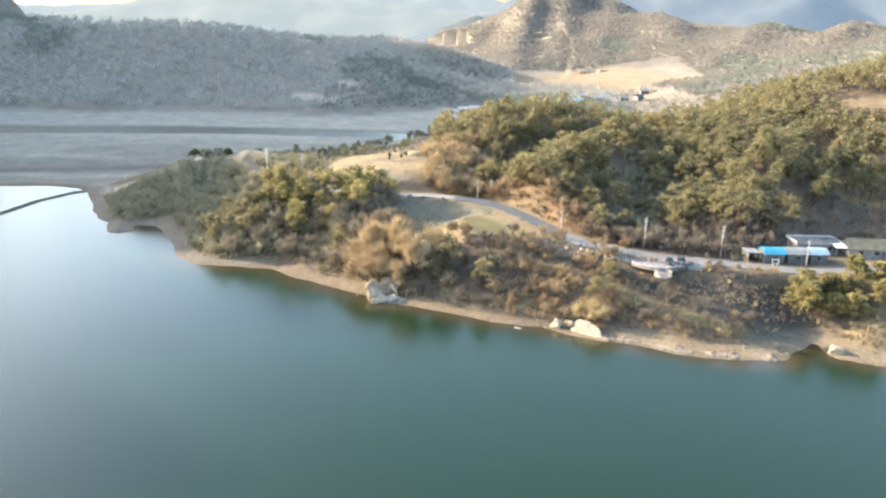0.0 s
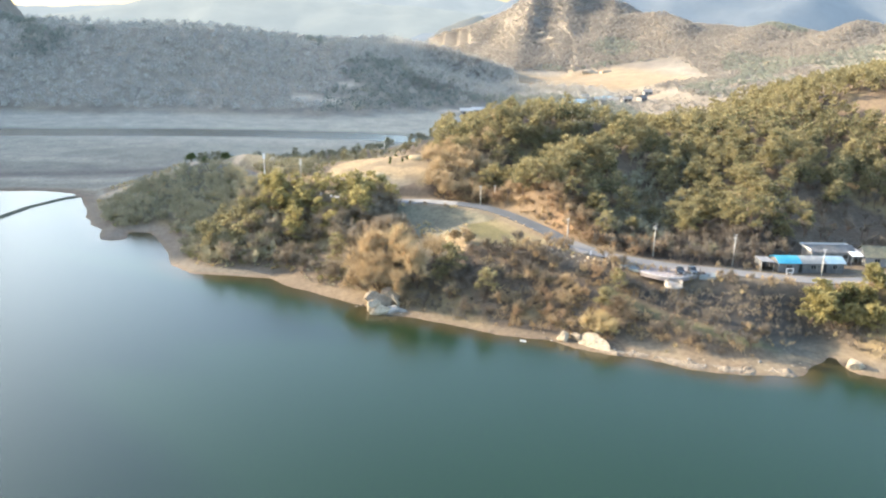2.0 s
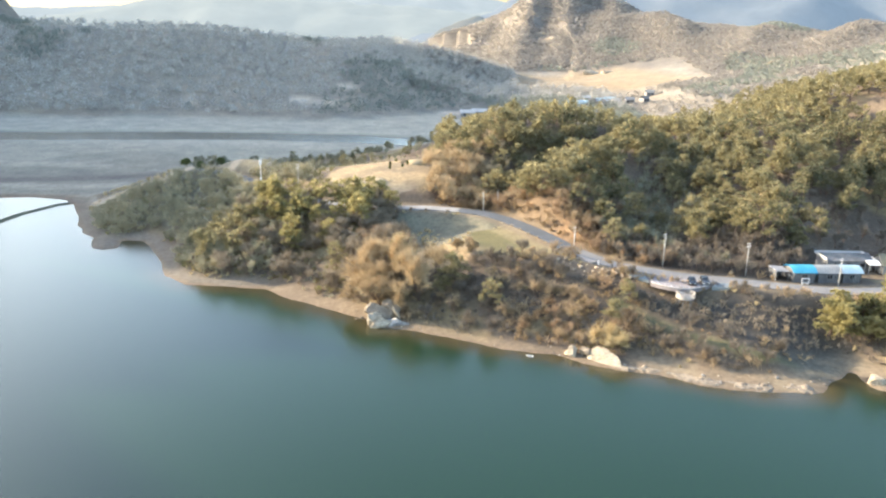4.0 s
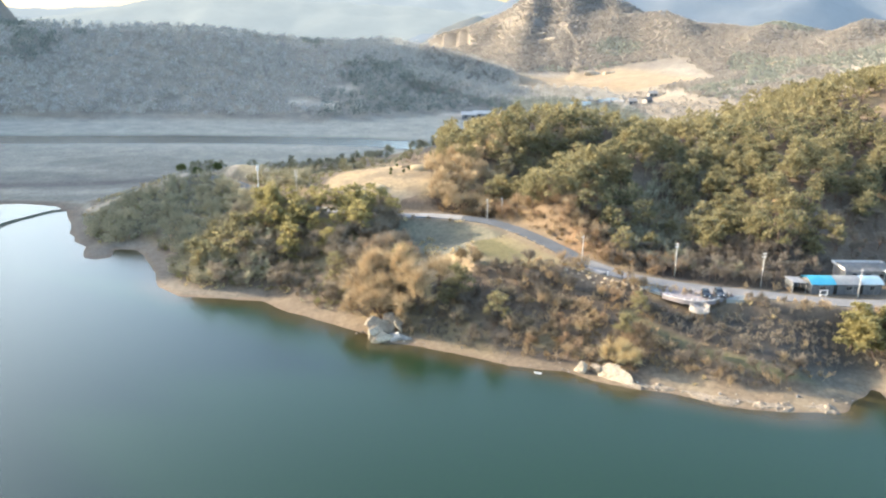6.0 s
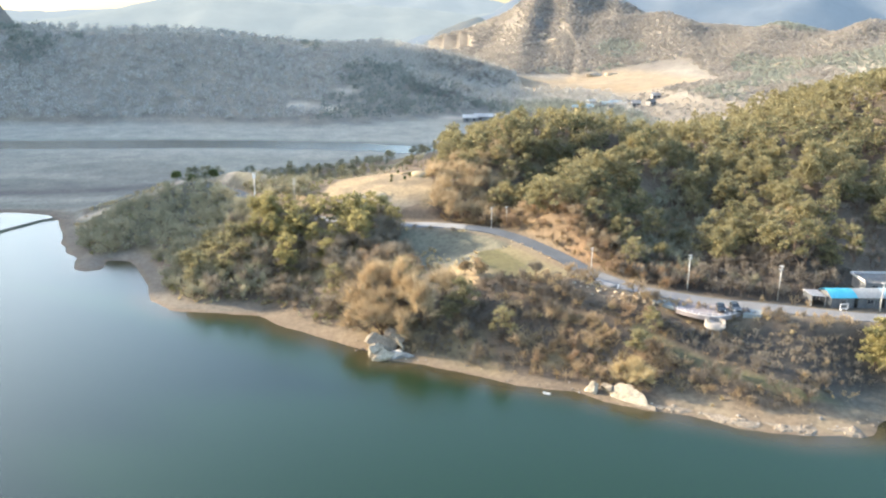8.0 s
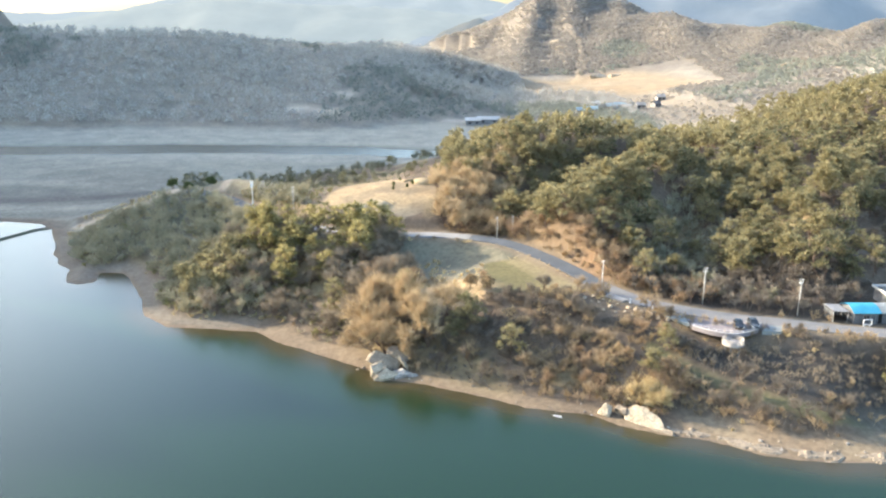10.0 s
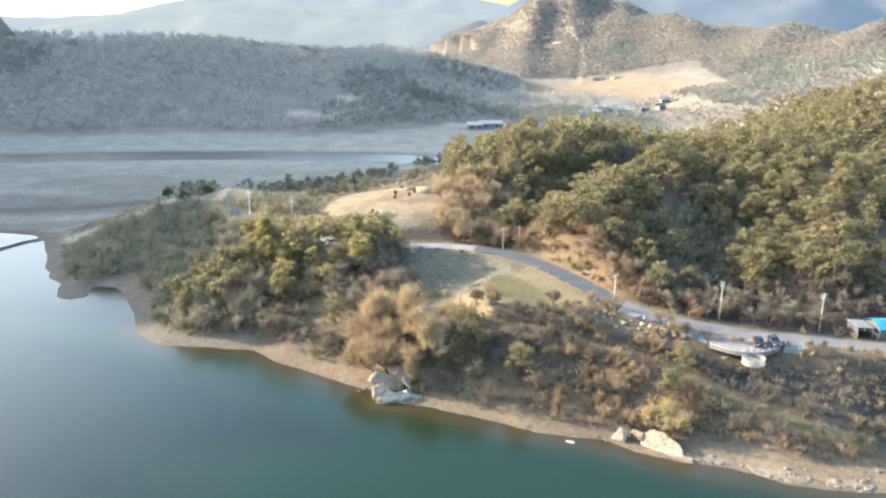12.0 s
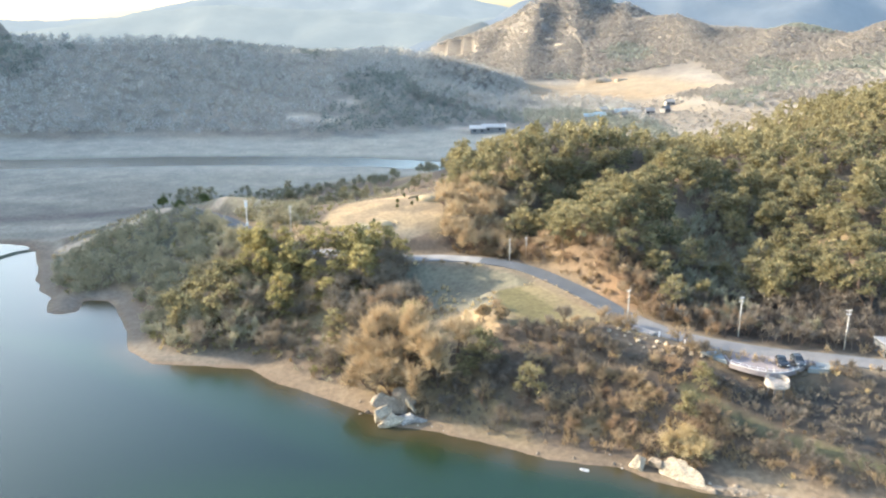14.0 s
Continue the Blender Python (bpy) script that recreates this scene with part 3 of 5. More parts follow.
def merged(pieces):
    verts, quads, k = [], [], 0
    for v, q in pieces:
        verts.append(v)
        quads.append(q + k)
        k += len(v)
    return np.vstack(verts), np.vstack(quads)


def ball_points(n, rng, low=-0.35):
    p = rng.normal(size=(4 * n + 20, 3))
    p /= np.linalg.norm(p, axis=1)[:, None]
    return p[p[:, 2] > low][:n]


def tufts(at, r, n, rng, width, length):
    """Needle tufts bristling outwards from a flattened pad."""
    p = ball_points(n, rng, -0.45)
    n = len(p)
    root = at + p * rng.uniform(0.25, 0.85, (n, 1)) * np.array([1.1, 1.1, 0.6]) * r
    way = p * np.array([1, 1, 0.7]) + rng.normal(size=(n, 3)) * 0.45 + (0, 0, 0.25)
    way /= np.linalg.norm(way, axis=1)[:, None]
    side = np.cross(way, rng.normal(size=(n, 3)) + p)
    side /= np.linalg.norm(side, axis=1)[:, None] + 1e-9
    w, tip = width * rng.uniform(0.6, 1.3, (n, 1)), root + way * length * rng.uniform(0.6, 1.25, (n, 1))
    mid = (root + tip) / 2
    v = np.stack([root, mid + side * w * 0.5, tip, mid - side * w * 0.5], 1).reshape(-1, 3)
    return v, np.arange(4 * n).reshape(n, 4)


def pine_shape(seed, tall=8.0, leaves=44, width=0.34, length=0.85, limbs=13, wide=1.0):
    """A pine: bent trunk, bare below, ragged tiers of needle tufts on the limbs."""
    rng = np.random.default_rng(seed)
    spine = [np.zeros(3)]
    for k in range(5):
        spine.append(spine[-1] + np.array([*(rng.normal(size=2) * 0.045 * tall), tall * 0.18]))
    wood = [limb(spine[k], spine[k + 1], 0.17 - 0.027 * k, 0.17 - 0.027 * (k + 1), 6) for k in range(5)]
    green, pads = [], [(spine[-1] + (0, 0, 0.03 * tall), 0.10 * tall)]
    turn = rng.uniform(0, 6.28)
    for k in range(limbs):
        f = 0.30 + 0.66 * k / limbs
        s = f * 5 / 0.98
        i = min(int(s), 4)
        root = spine[i] + (spine[i + 1] - spine[i]) * min(s - i, 1)
        turn += 2.4 + rng.normal() * 0.4
        reach = wide * tall * (0.33 - 0.26 * (f - 0.30)) * rng.uniform(0.6, 1.2)
        tip = root + np.array([np.cos(turn) * reach, np.sin(turn) * reach, tall * rng.uniform(0.0, 0.09)])
        wood.append(limb(root, tip, 0.06, 0.02, 3))
        pads.append((tip, tall * rng.uniform(0.075, 0.12)))
        if rng.random() < 0.55:
            pads.append((root + 0.5 * (tip - root) + rng.normal(size=3) * 0.2, tall * rng.uniform(0.07, 0.10)))
    for at, r in pads:
        green.append(tufts(at, r, int(leaves * rng.uniform(0.7, 1.2)), rng, width, length))
    return merged(wood), merged(green)


def bare_shape(seed, tall=6.0, twigs=240, stems=1, leafy=0, spread=0.5, twig=0.05, deep=3):
    """A leafless tree or shrub: forking stems and many fine twigs, some dead leaves."""
    rng = np.random.default_rng(seed)
    wood, fine, tips = [], [], []

    def grow(a, way, length, r, depth):
        b = a + way * length
        wood.append(limb(a, b, r, r * 0.6, 4 if depth < 1 else 3))
        if depth >= deep:
            tips.append((a, b))
            return
        for _ in range(3 if depth else 4):
            w = way + rng.normal(size=3) * spread
            w[2] = abs(w[2]) * 0.8 + 0.25
            grow(a + way * length * rng.uniform(0.5, 1.0), w / np.linalg.norm(w), length * rng.uniform(0.55, 0.8), r * 0.55, depth + 1)

    for s in range(stems):
        w = np.array([*(rng.normal(size=2) * (0.12 if stems == 1 else 0.45)), 1.0])
        grow(np.array([*(rng.normal(size=2) * 0.12 * (stems - 1)), -0.1]), w / np.linalg.norm(w), tall * 0.36, 0.022 * tall / stems**0.5, 0)
    pick = rng.integers(0, len(tips), twigs)
    a = np.array([tips[i][0] + (tips[i][1] - tips[i][0]) * rng.random() for i in pick])
    way = np.array([tips[i][1] - tips[i][0] for i in pick])
    way /= np.linalg.norm(way, axis=1)[:, None]
    way = way + rng.normal(size=(twigs, 3)) * 0.55
    ln = tall * rng.uniform(0.07, 0.16, (twigs, 1))
    side = np.cross(way, rng.normal(size=(twigs, 3)))
    side /= np.linalg.norm(side, axis=1)[:, None] + 1e-9
    w = twig * rng.uniform(0.7, 1.3, (twigs, 1))
    fv = np.stack([a - side * w, a + side * w, a + way * ln + side * w * 0.3, a + way * ln - side * w * 0.3], 1).reshape(-1, 3)
    fine.append((fv, np.arange(4 * twigs).reshape(-1, 4)))
    if leafy:
        pick = rng.integers(0, twigs, leafy)
        at = a[pick] + way[pick] * ln[pick] * rng.random((leafy, 1))
        fine.append(blades(at, rng.normal(size=(leafy, 3)) * 0.4 + (0, 0, 0.5), 0.09, 0.12, rng))
    return merged(wood), merged(fine)


def tuft_shape(seed, tall=0.9, n=14, wide=0.5, leaf=0.09):
    rng = np.random.default_rng(seed)
    a = np.c_[rng.normal(size=(n, 2)) * wide * 0.35, np.full(n, -0.05)]
    tip = a + np.c_[rng.normal(size=(n, 2)) * wide * 0.6, tall * rng.uniform(0.5, 1.1, n)]
    side = np.c_[rng.normal(size=(n, 2)), np.zeros(n)]
    side /= np.linalg.norm(side, axis=1)[:, None]
    v = np.stack([a - side * leaf, a + side * leaf, tip + side * leaf * 0.4, tip - side * leaf * 0.4], 1).reshape(-1, 3)
    return v, np.arange(4 * n).reshape(-1, 4)


def crown_shape(seed, tall=5.6, n=28, leaf=0.9, slim=0.45):
    """The crown of a far tree: ragged shell of leaf clumps."""
    rng = np.random.default_rng(seed)
    p = ball_points(n, rng, -0.5)
    shell = rng.uniform(0.6, 1.1, (n, 1))
    return blades(np.array([0, 0, tall * 0.55]) + p * shell * np.array([slim, slim, 0.48]) * tall, p + (0, 0, 0.3), leaf * 0.8, leaf, rng, 0.28)


def spots(x0, x1, y0, y1, step, seed, keep):
    """Uneven points on a jittered grid where keep(x, y) says how likely a plant is."""
    rng = np.random.default_rng(seed)
    gx, gy = np.meshgrid(np.arange(x0, x1, step), np.arange(y0, y1, step))
    x = gx.ravel() + rng.uniform(-0.48, 0.48, gx.size) * step
    y = gy.ravel() + rng.uniform(-0.48, 0.48, gx.size) * step
    ok = rng.random(len(x)) < keep(x, y)
    return x[ok], y[ok]


def joined(name, shapes, x, y, lo, hi, seed, mats, label, category, sink=0.1, kind="stuff"):
    """Many plants in one mesh. shapes: lists of (verts, quads, material index)."""
    rng = np.random.default_rng(seed)
    z = height(x, y) - sink
    which = rng.integers(0, len(shapes), len(x))
    V, Q, M, k = [], [], [], 0
    for i, pieces in enumerate(shapes):
        sel = which == i
        n = int(sel.sum())
        if not n:
            continue
        a, s = rng.uniform(0, 6.283, n), rng.uniform(lo, hi, n)
        st = s * rng.uniform(0.85, 1.15, n)
        for verts, quads, mi in pieces:
            c, sn = (np.cos(a) * s)[:, None], (np.sin(a) * s)[:, None]
            vx = verts[:, 0] * c - verts[:, 1] * sn + x[sel][:, None]
            vy = verts[:, 0] * sn + verts[:, 1] * c + y[sel][:, None]
            vz = verts[:, 2] * st[:, None] + z[sel][:, None]
            V.append(np.stack([vx, vy, vz], -1).reshape(-1, 3))
            Q.append((quads[None] + (np.arange(n) * len(verts))[:, None, None] + k).reshape(-1, 4))
            M.append(np.full(n * len(quads), mi))
            k += n * len(verts)
    return tagged(new(name, quad_mesh(name, np.vstack(V), np.vstack(Q), mats, np.concatenate(M))), label, category, kind=kind)


def plant_things(name, shapes, x, y, lo, hi, seed, mats, label, category, group, parts=("trunk", "crown"), sink=0.1):
    """Plants as things of their own that share their meshes."""
    rng = np.random.default_rng(seed)
    z = height(x, y) - sink
    kinds = []
    for pieces in shapes:
        kinds.append([(p, quad_mesh(name + "_" + p, v, q, [mats[mi]])) for p, (v, q, mi) in zip(parts, pieces)])
    for i in range(len(x)):
        s = rng.uniform(lo, hi)
        m = Matrix.LocRotScale((x[i], y[i], z[i]), Euler((0, 0, rng.uniform(0, 6.28))), (s, s, s * rng.uniform(0.88, 1.15)))
        thing = base(name, m, label, category, group)
        for p, me in kinds[rng.integers(0, len(kinds))]:
            mesh_part(p, me, thing)


def road_off(x, y):
    return line_distance(x, y, ROAD)[0]


def above_road(x, y):
    return y > np.interp(x, [p[0] for p in ROAD], [p[1] for p in ROAD])


def open_ground(x, y):
    """Where no plants of any size stand."""
    return (road_off(x, y) < 4.0) | inside(x, y, YARD) | inside(x, y, FIELD) | inside(x, y, CLEARING) | inside(x, y, SLOPE)


def on_hill(x, y):
    """The pine hill above the road."""
    left = -11 + 6 * (fbm(x, y, 20, 7) - 0.5)
    return above_road(x, y) & (x > left) & (y < 440) & (x < 0.60 * y + 6) & ~open_ground(x, y)


pines = [[(*w, 0), (*g, 1)] for w, g in (pine_shape(s, leaves=40, width=0.31, length=0.85) for s in range(1, 8))]
far_pine_shapes = [[(*w, 0), (*g, 1)] for w, g in (pine_shape(s, leaves=11, width=0.75, length=1.35, limbs=7) for s in range(11, 16))]
lean_pines = [[(*w, 0), (*g, 1)] for w, g in (pine_shape(s, leaves=16, width=0.54, length=1.1, limbs=9) for s in range(11, 18))]
bare = [[(*w, 0), (*g, 1)] for w, g in (bare_shape(s, 6.5, 220, leafy=30, twig=0.07) for s in range(21, 26))]
lean_bare = [[(*w, 1), (*g, 1)] for w, g in (bare_shape(s, 6.0, 105, twig=0.09, deep=2) for s in range(61, 64))]
fine_bare = [[(*w, 0), (*g, 1)] for w, g in (bare_shape(s, 5.2, 640, 2, 150, 0.5, 0.036) for s in range(161, 167))]
haze_bare = [[(*w, 1), (*g, 1)] for w, g in (bare_shape(s, 4.6, 420, 3, 0, 0.5, 0.042, 2) for s in range(171, 176))]
haze_lean = [[(*w, 1), (*g, 1)] for w, g in (bare_shape(s, 4.6, 230, 3, 0, 0.5, 0.055, 1) for s in range(181, 185))]
lean_shrubs = [[(*w, 1), (*g, 1)] for w, g in (bare_shape(s, 2.2, 62, 3, 26, 0.6, 0.042, 1) for s in range(191, 196))]
shrubs = [[(*w, 1), (*g, 1)] for w, g in (bare_shape(s, 2.2, 135, 4, 70, 0.6, 0.026, 1) for s in range(31, 36))]

# the pine hill
def pine_chance(x, y):
    low = ease(6 + 5 * ease(36, 50, x) + 9 * ease(44, 52, x) * ease(90, 82, x), 13 + 14 * ease(36, 50, x) + 4 * ease(46, 54, x), road_off(x, y)) * (1 - 0.45 * ease(12, 6, line_distance(x, y, [(8, 250), (20, 240), (32, 224), (40, 213)])[0]))
    dell = ease(34, 18, np.hypot((x - 122) / 1.4, y - 226))
    west = ease(17, 5, x) * ease(312, 285, y)
    return on_hill(x, y) * (1 - 0.8 * west) * (0.2 * ease(46, 36, x) + 0.77 * low) * (1 - 0.85 * dell) * (1 - 0.45 * ease(11, 6, line_distance(x, y, SPURS[1][2])[0])) * ease(0.2, 0.34, fbm(x, y, 26, 91))


hx, hy = spots(-14, 262, 200, 440, 4.8, 5, lambda x, y: pine_chance(x, y) * (1 - 0.25 * ease(320, 360, y)))
order = np.argsort(np.hypot(hx - 45, hy - 205))
first = np.zeros(len(hx), bool)
first[order[:280]] = True
plant_things("pine_tree", pines, hx[first], hy[first], 0.8, 1.28, 6, [BARK, NEEDLES], "olive-green pine with ragged crown on a wooded hillside", "tree", "pines on the hill")
back = ~first & (hy > 318)
joined("pine_wood", far_pine_shapes, hx[back], hy[back], 0.75, 1.15, 8, [BARK, NEEDLES], "olive-green pine wood on the back of the hill", "wood")
first |= back
joined("pine_wood", lean_pines, hx[~first], hy[~first], 0.75, 1.15, 7, [BARK, NEEDLES], "dense olive-green pine wood covering the hill", "wood")


def bare_chance(x, y):
    dell = ease(40, 22, np.hypot((x - 122) / 1.4, y - 226))
    low = ease(26, 10, road_off(x, y))
    west = ease(18, 6, x) * ease(318, 290, y)
    return on_hill(x, y) * np.clip(0.12 + 0.75 * dell + 0.4 * low + 0.7 * west, 0, 0.9) * (y < 330)


bx, by = spots(-14, 165, 195, 320, 4.2, 15, bare_chance)
west = (bx < 12) & (by > 252)
plant_things("russet_tree", fine_bare, bx[west], by[west], 1.2, 1.85, 166, [BARK, TAN], "russet leafless oak on the flank of the hill", "tree", "oaks on the flank", sink=0.15)
bx, by = bx[~west], by[~west]
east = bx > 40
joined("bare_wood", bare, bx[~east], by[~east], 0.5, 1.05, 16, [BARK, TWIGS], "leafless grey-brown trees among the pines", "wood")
joined("bare_wood", bare, bx[east], by[east], 0.5, 1.05, 16, [BARK, DARK_SHADE_TWIGS], "leafless trees at the foot of the hill, darkened as if in shade", "wood")


# the wooded west part of the spit
def spit_chance(x, y):
    d = shore_in(x, y)
    return (x < -14) & (x > -132) & (d > 5.0 + 4 * (fbm(x, y, 12, 3) - 0.5)) & (line_distance(x, y, TRACK)[0] > 4.2) & (np.hypot((x + 76) / 1.3, (y - 299) * 1.2) > 12) & ~open_ground(x, y) & (height(x, y) > 0.6)


def spit_pines(x, y):
    core = ease(17, 12, np.hypot((x + 45) / 1.15, y - 236)) * ease(-62, -58, x)
    return spit_chance(x, y) * np.clip(core, 0, 1) * 0.62 * (y < 254)


px, py = spots(-95, -14, 195, 256, 4.4, 25, spit_pines)
px, py = np.append(px, (-28.0, -31.0, -25.0, -29.5, -22.0)), np.append(py, (243.0, 238.0, 247.0, 247.5, 243.0))
plant_things("pine_tree", pines, px, py, 0.85, 1.2, 26, [BARK, GROVE_NEEDLES], "yellow-green pine in the shoreside grove, sunlight put into its colour", "tree", "pines of the grove")
sx, sy = spots(-132, -52, 205, 300, 3.0, 27, lambda x, y: spit_chance(x, y) * ease(0.15, 0.3, fbm(x, y, 14, 33)) * 0.9 * (y < 286 + 0.25 * (x + 100)))
near_side = np.argsort(sy)[:290]
rest = np.setdiff1d(np.arange(len(sx)), near_side)
plant_things("grey_bare_tree", haze_bare, sx[near_side], sy[near_side], 0.75, 1.3, 28, [BARK, HAZE_TWIGS], "olive-grey leafless tree in the thicket of the spit", "tree", "bare trees of the spit")
joined("spit_wood", haze_lean, sx[rest], sy[rest], 0.7, 1.2, 29, [BARK, HAZE_TWIGS], "olive-grey leafless wood on the crest of the spit", "wood")
sx, sy = spots(-132, -14, 195, 310, 2.6, 127, lambda x, y: spit_chance(x, y) * ease(0.3, 0.5, fbm(x, y, 14, 133)) * 0.8)
joined("spit_scrub", lean_shrubs, sx, sy, 0.5, 1.1, 128, [BARK, HAZE_TWIGS], "low olive-grey scrub on the spit", "scrub")


# brown scrub on the bank below the road
def bank_chance(x, y):
    d = shore_in(x, y)
    return (x > -28) & (x < 130) & (d > 3.4 + 3 * ease(-18, -28, x) + 3.2 * ease(30, 38, x)) & ~above_road(x, y) & ~open_ground(x, y) & ~inside(x, y, ORCHARD) & ~inside(x, y, LAWN) & (line_distance(x, y, PATH_GREEN)[0] > 1.7) & (np.hypot((x + 8) / 1.5, y - 209) > 6.5) & (np.hypot((x - 28) / 8, (y - 200.5) / 4.6) > 1)


kx, ky = spots(-28, 130, 155, 250, 1.75, 35, lambda x, y: bank_chance(x, y) * ease(0.12, 0.36, fbm(x, y, 10, 37)) * 0.96)
patch = fbm(kx, ky, 22, 239, 2) + 0.16 * (np.random.default_rng(3).random(len(kx)) - 0.5)
# east of x = 36 darker twigs carry the bank's shade
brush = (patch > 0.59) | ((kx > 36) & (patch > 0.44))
russet = ~brush & (patch < 0.42) & (kx < 40)
dry = ~brush & ~russet
joined("bank_scrub", shrubs, kx[dry], ky[dry], 0.5, 1.7, 38, [BARK, TWIGS], "dense brown leafless scrub on the bank", "scrub")
joined("dark_brush", lean_shrubs, kx[brush], ky[brush], 0.5, 1.5, 138, [BARK, DARK_SHADE_TWIGS], "brush on the bank and round the lookout, darkened as if in shade", "scrub")
joined("bank_russet", shrubs, kx[russet], ky[russet], 0.5, 1.5, 39, [BARK, RUSSET], "russet scrub with dead leaves on the bank", "scrub")
tx_, ty_ = spots(-26, 64, 160, 232, 3.9, 236, lambda x, y: bank_chance(x, y) * (shore_in(x, y) > 4.4) * ease(0.2, 0.36, fbm(x, y, 15, 237)) * (np.hypot((x - 49) / 13, (y - 189) / 6) > 1) * 0.95)
tone = 0.5 * ease(36, 42, tx_) + fbm(tx_, ty_, 22, 239, 2) + 0.14 * (np.random.default_rng(5).random(len(tx_)) - 0.5)
for sel, mat, label, group in ((tone < 0.42, RUST, "rust-brown leafless tree on the bank", "rusty trees on the bank"), ((tone >= 0.42) & (tone < 0.6), TWIGS, "brown leafless tree on the bank", "brown trees on the bank"), (tone >= 0.6, DARK_SHADE_TWIGS, "leafless tree on the bank, darkened as if in shade", "dark trees on the bank")):
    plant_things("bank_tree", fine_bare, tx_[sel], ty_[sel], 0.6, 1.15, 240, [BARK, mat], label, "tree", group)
lx, ly = spots(-20, 40, 176, 206, 4.2, 136, lambda x, y: bank_chance(x, y) * ease(0.48, 0.6, fbm(x, y, 11, 137)) * 0.7)
plant_things("tan_tree", fine_bare, lx, ly, 0.55, 0.9, 138, [BARK, TAN], "sunlit tan leafless tree on the bank", "tree", "tan trees on the bank")
dx_, dy_ = spots(-84, -50, 212, 250, 3.8, 139, lambda x, y: spit_chance(x, y) * ease(14, 8, np.hypot(x + 67, y - 232)) * 0.8)
joined("low_pines", lean_pines, dx_, dy_, 0.5, 0.8, 140, [BARK, NEEDLES], "low dull-green pines on the shaded shore", "trees")
tx_, ty_ = spots(40, 130, 158, 215, 5.2, 36, lambda x, y: bank_chance(x, y) * (shore_in(x, y) > 9) * 0.6)
joined("bank_thicket", lean_bare, tx_, ty_, 0.4, 0.7, 40, [BARK, DARK_SHADE_TWIGS], "taller thicket on the bank, darkened as if in shade", "thicket")
gx1, gy1 = spots(36, 90, 212, 300, 2.7, 146, lambda x, y: on_hill(x, y) * ease(15, 7, line_distance(x, y, SPURS[1][2])[0]) * 0.8)
# paler twigs brighten the shaded gully through their colour
joined("gully_wood", lean_bare, gx1, gy1, 0.8, 1.3, 147, [BARK, GREY_TWIGS], "leafless trees filling the gully of the hill", "wood")
nx, ny = spots(-2, 52, 205, 275, 3.4, 156, lambda x, y: on_hill(x, y) * (road_off(x, y) > 5) * ease(20, 10, line_distance(x, y, [(8, 254), (20, 244), (32, 228), (42, 214)])[0]) * 0.92)
plant_things("foot_oak", fine_bare, nx, ny, 0.6, 1.05, 157, [BARK, RUST], "rust-brown leafless oak at the foot of the pine hill", "tree", "oaks at the hill's foot")
ox, oy = spots(-8, 60, 200, 262, 2.4, 41, lambda x, y: above_road(x, y) * (road_off(x, y) > 3.8) * (road_off(x, y) < 13) * ~inside(x, y, YARD) * ease(46, 36, x) * 0.85)
joined("russet_oaks", shrubs, ox, oy, 0.9, 2.0, 42, [BARK, RUSSET], "russet oak scrub along the upper side of the lane", "scrub")
gx0, gy0 = np.meshgrid(np.arange(42, 84, 2.3), np.arange(172, 188, 2.0))
jit = np.random.default_rng(9)
ux, uy = gx0.ravel() + 0.35 * gy0.ravel() - 63 + jit.normal(size=gx0.size) * 0.4, gy0.ravel() + jit.normal(size=gx0.size) * 0.4
ok = inside(ux, uy, ORCHARD) & (jit.random(len(ux)) < 0.92)
joined("orchard_rows", shrubs, ux[ok], uy[ok], 0.9, 1.4, 52, [BARK, DULL_TAN], "pale leafless shrubs planted in rows", "shrubs")
vx, vy = spots(-120, -14, 200, 290, 2.9, 53, lambda x, y: spit_chance(x, y) * ease(0.32, 0.46, fbm(x, y, 16, 54)) * 0.85)
joined("spit_green_scrub", lean_shrubs, vx, vy, 0.9, 1.7, 55, [BARK, SCRUB_GREEN], "dull green scrub on the shaded spit", "scrub")
qx, qy = spots(-122, -8, 308, 372, 3.0, 48, lambda x, y: (height(x, y) > 0.25) * (y - 312 > -0.5 * (x + 60)) * ~inside(x, y, CLEARING) * (road_off(x, y) > 4) * ease(0.34, 0.5, fbm(x, y, 16, 49)))
qs = np.random.default_rng(8).random(len(qx)) < 0.14
joined("back_thicket", lean_bare, qx[~qs], qy[~qs], 0.5, 0.95, 50, [BARK, GREY_TWIGS], "grey thicket behind the clearing", "thicket")
joined("back_evergreens", lean_pines, qx[qs], qy[qs], 0.4, 0.65, 51, [BARK, NEEDLES], "dull evergreens among the grey thicket", "trees")
wx, wy = spots(-66, -17, 203, 250, 3.6, 43, lambda x, y: spit_chance(x, y) * (0.5 + 0.45 * ease(-40, -32, x)))
wx, wy = np.append(wx, (-16.5, -18.5, -20.5, -17.5, -22.5, -24.0, -19.0, -25.5, -21.0, -23.0)), np.append(wy, (229.5, 233.0, 237.5, 226.5, 241.5, 245.0, 241.0, 239.0, 232.5, 247.0))
rx_, ry_ = spots(-52, -16, 196, 228, 2.6, 148, lambda x, y: spit_chance(x, y) * (shore_in(x, y) < 22) * 0.5)
joined("grove_russet", shrubs, rx_, ry_, 0.6, 1.3, 149, [BARK, TWIGS], "dull brown bushes at the foot of the grove", "scrub")
zx, zy = spots(36, 90, 194, 234, 2.3, 144, lambda x, y: above_road(x, y) * (road_off(x, y) > 4.2) * (road_off(x, y) < 20 + 12 * ease(46, 54, x)) * ~inside(x, y, YARD) * 0.9)
joined("roadside_thicket", lean_bare, zx, zy, 0.5, 1.05, 145, [BARK, DARK_SHADE_TWIGS], "thicket above the lane, darkened as if in shade", "thicket")
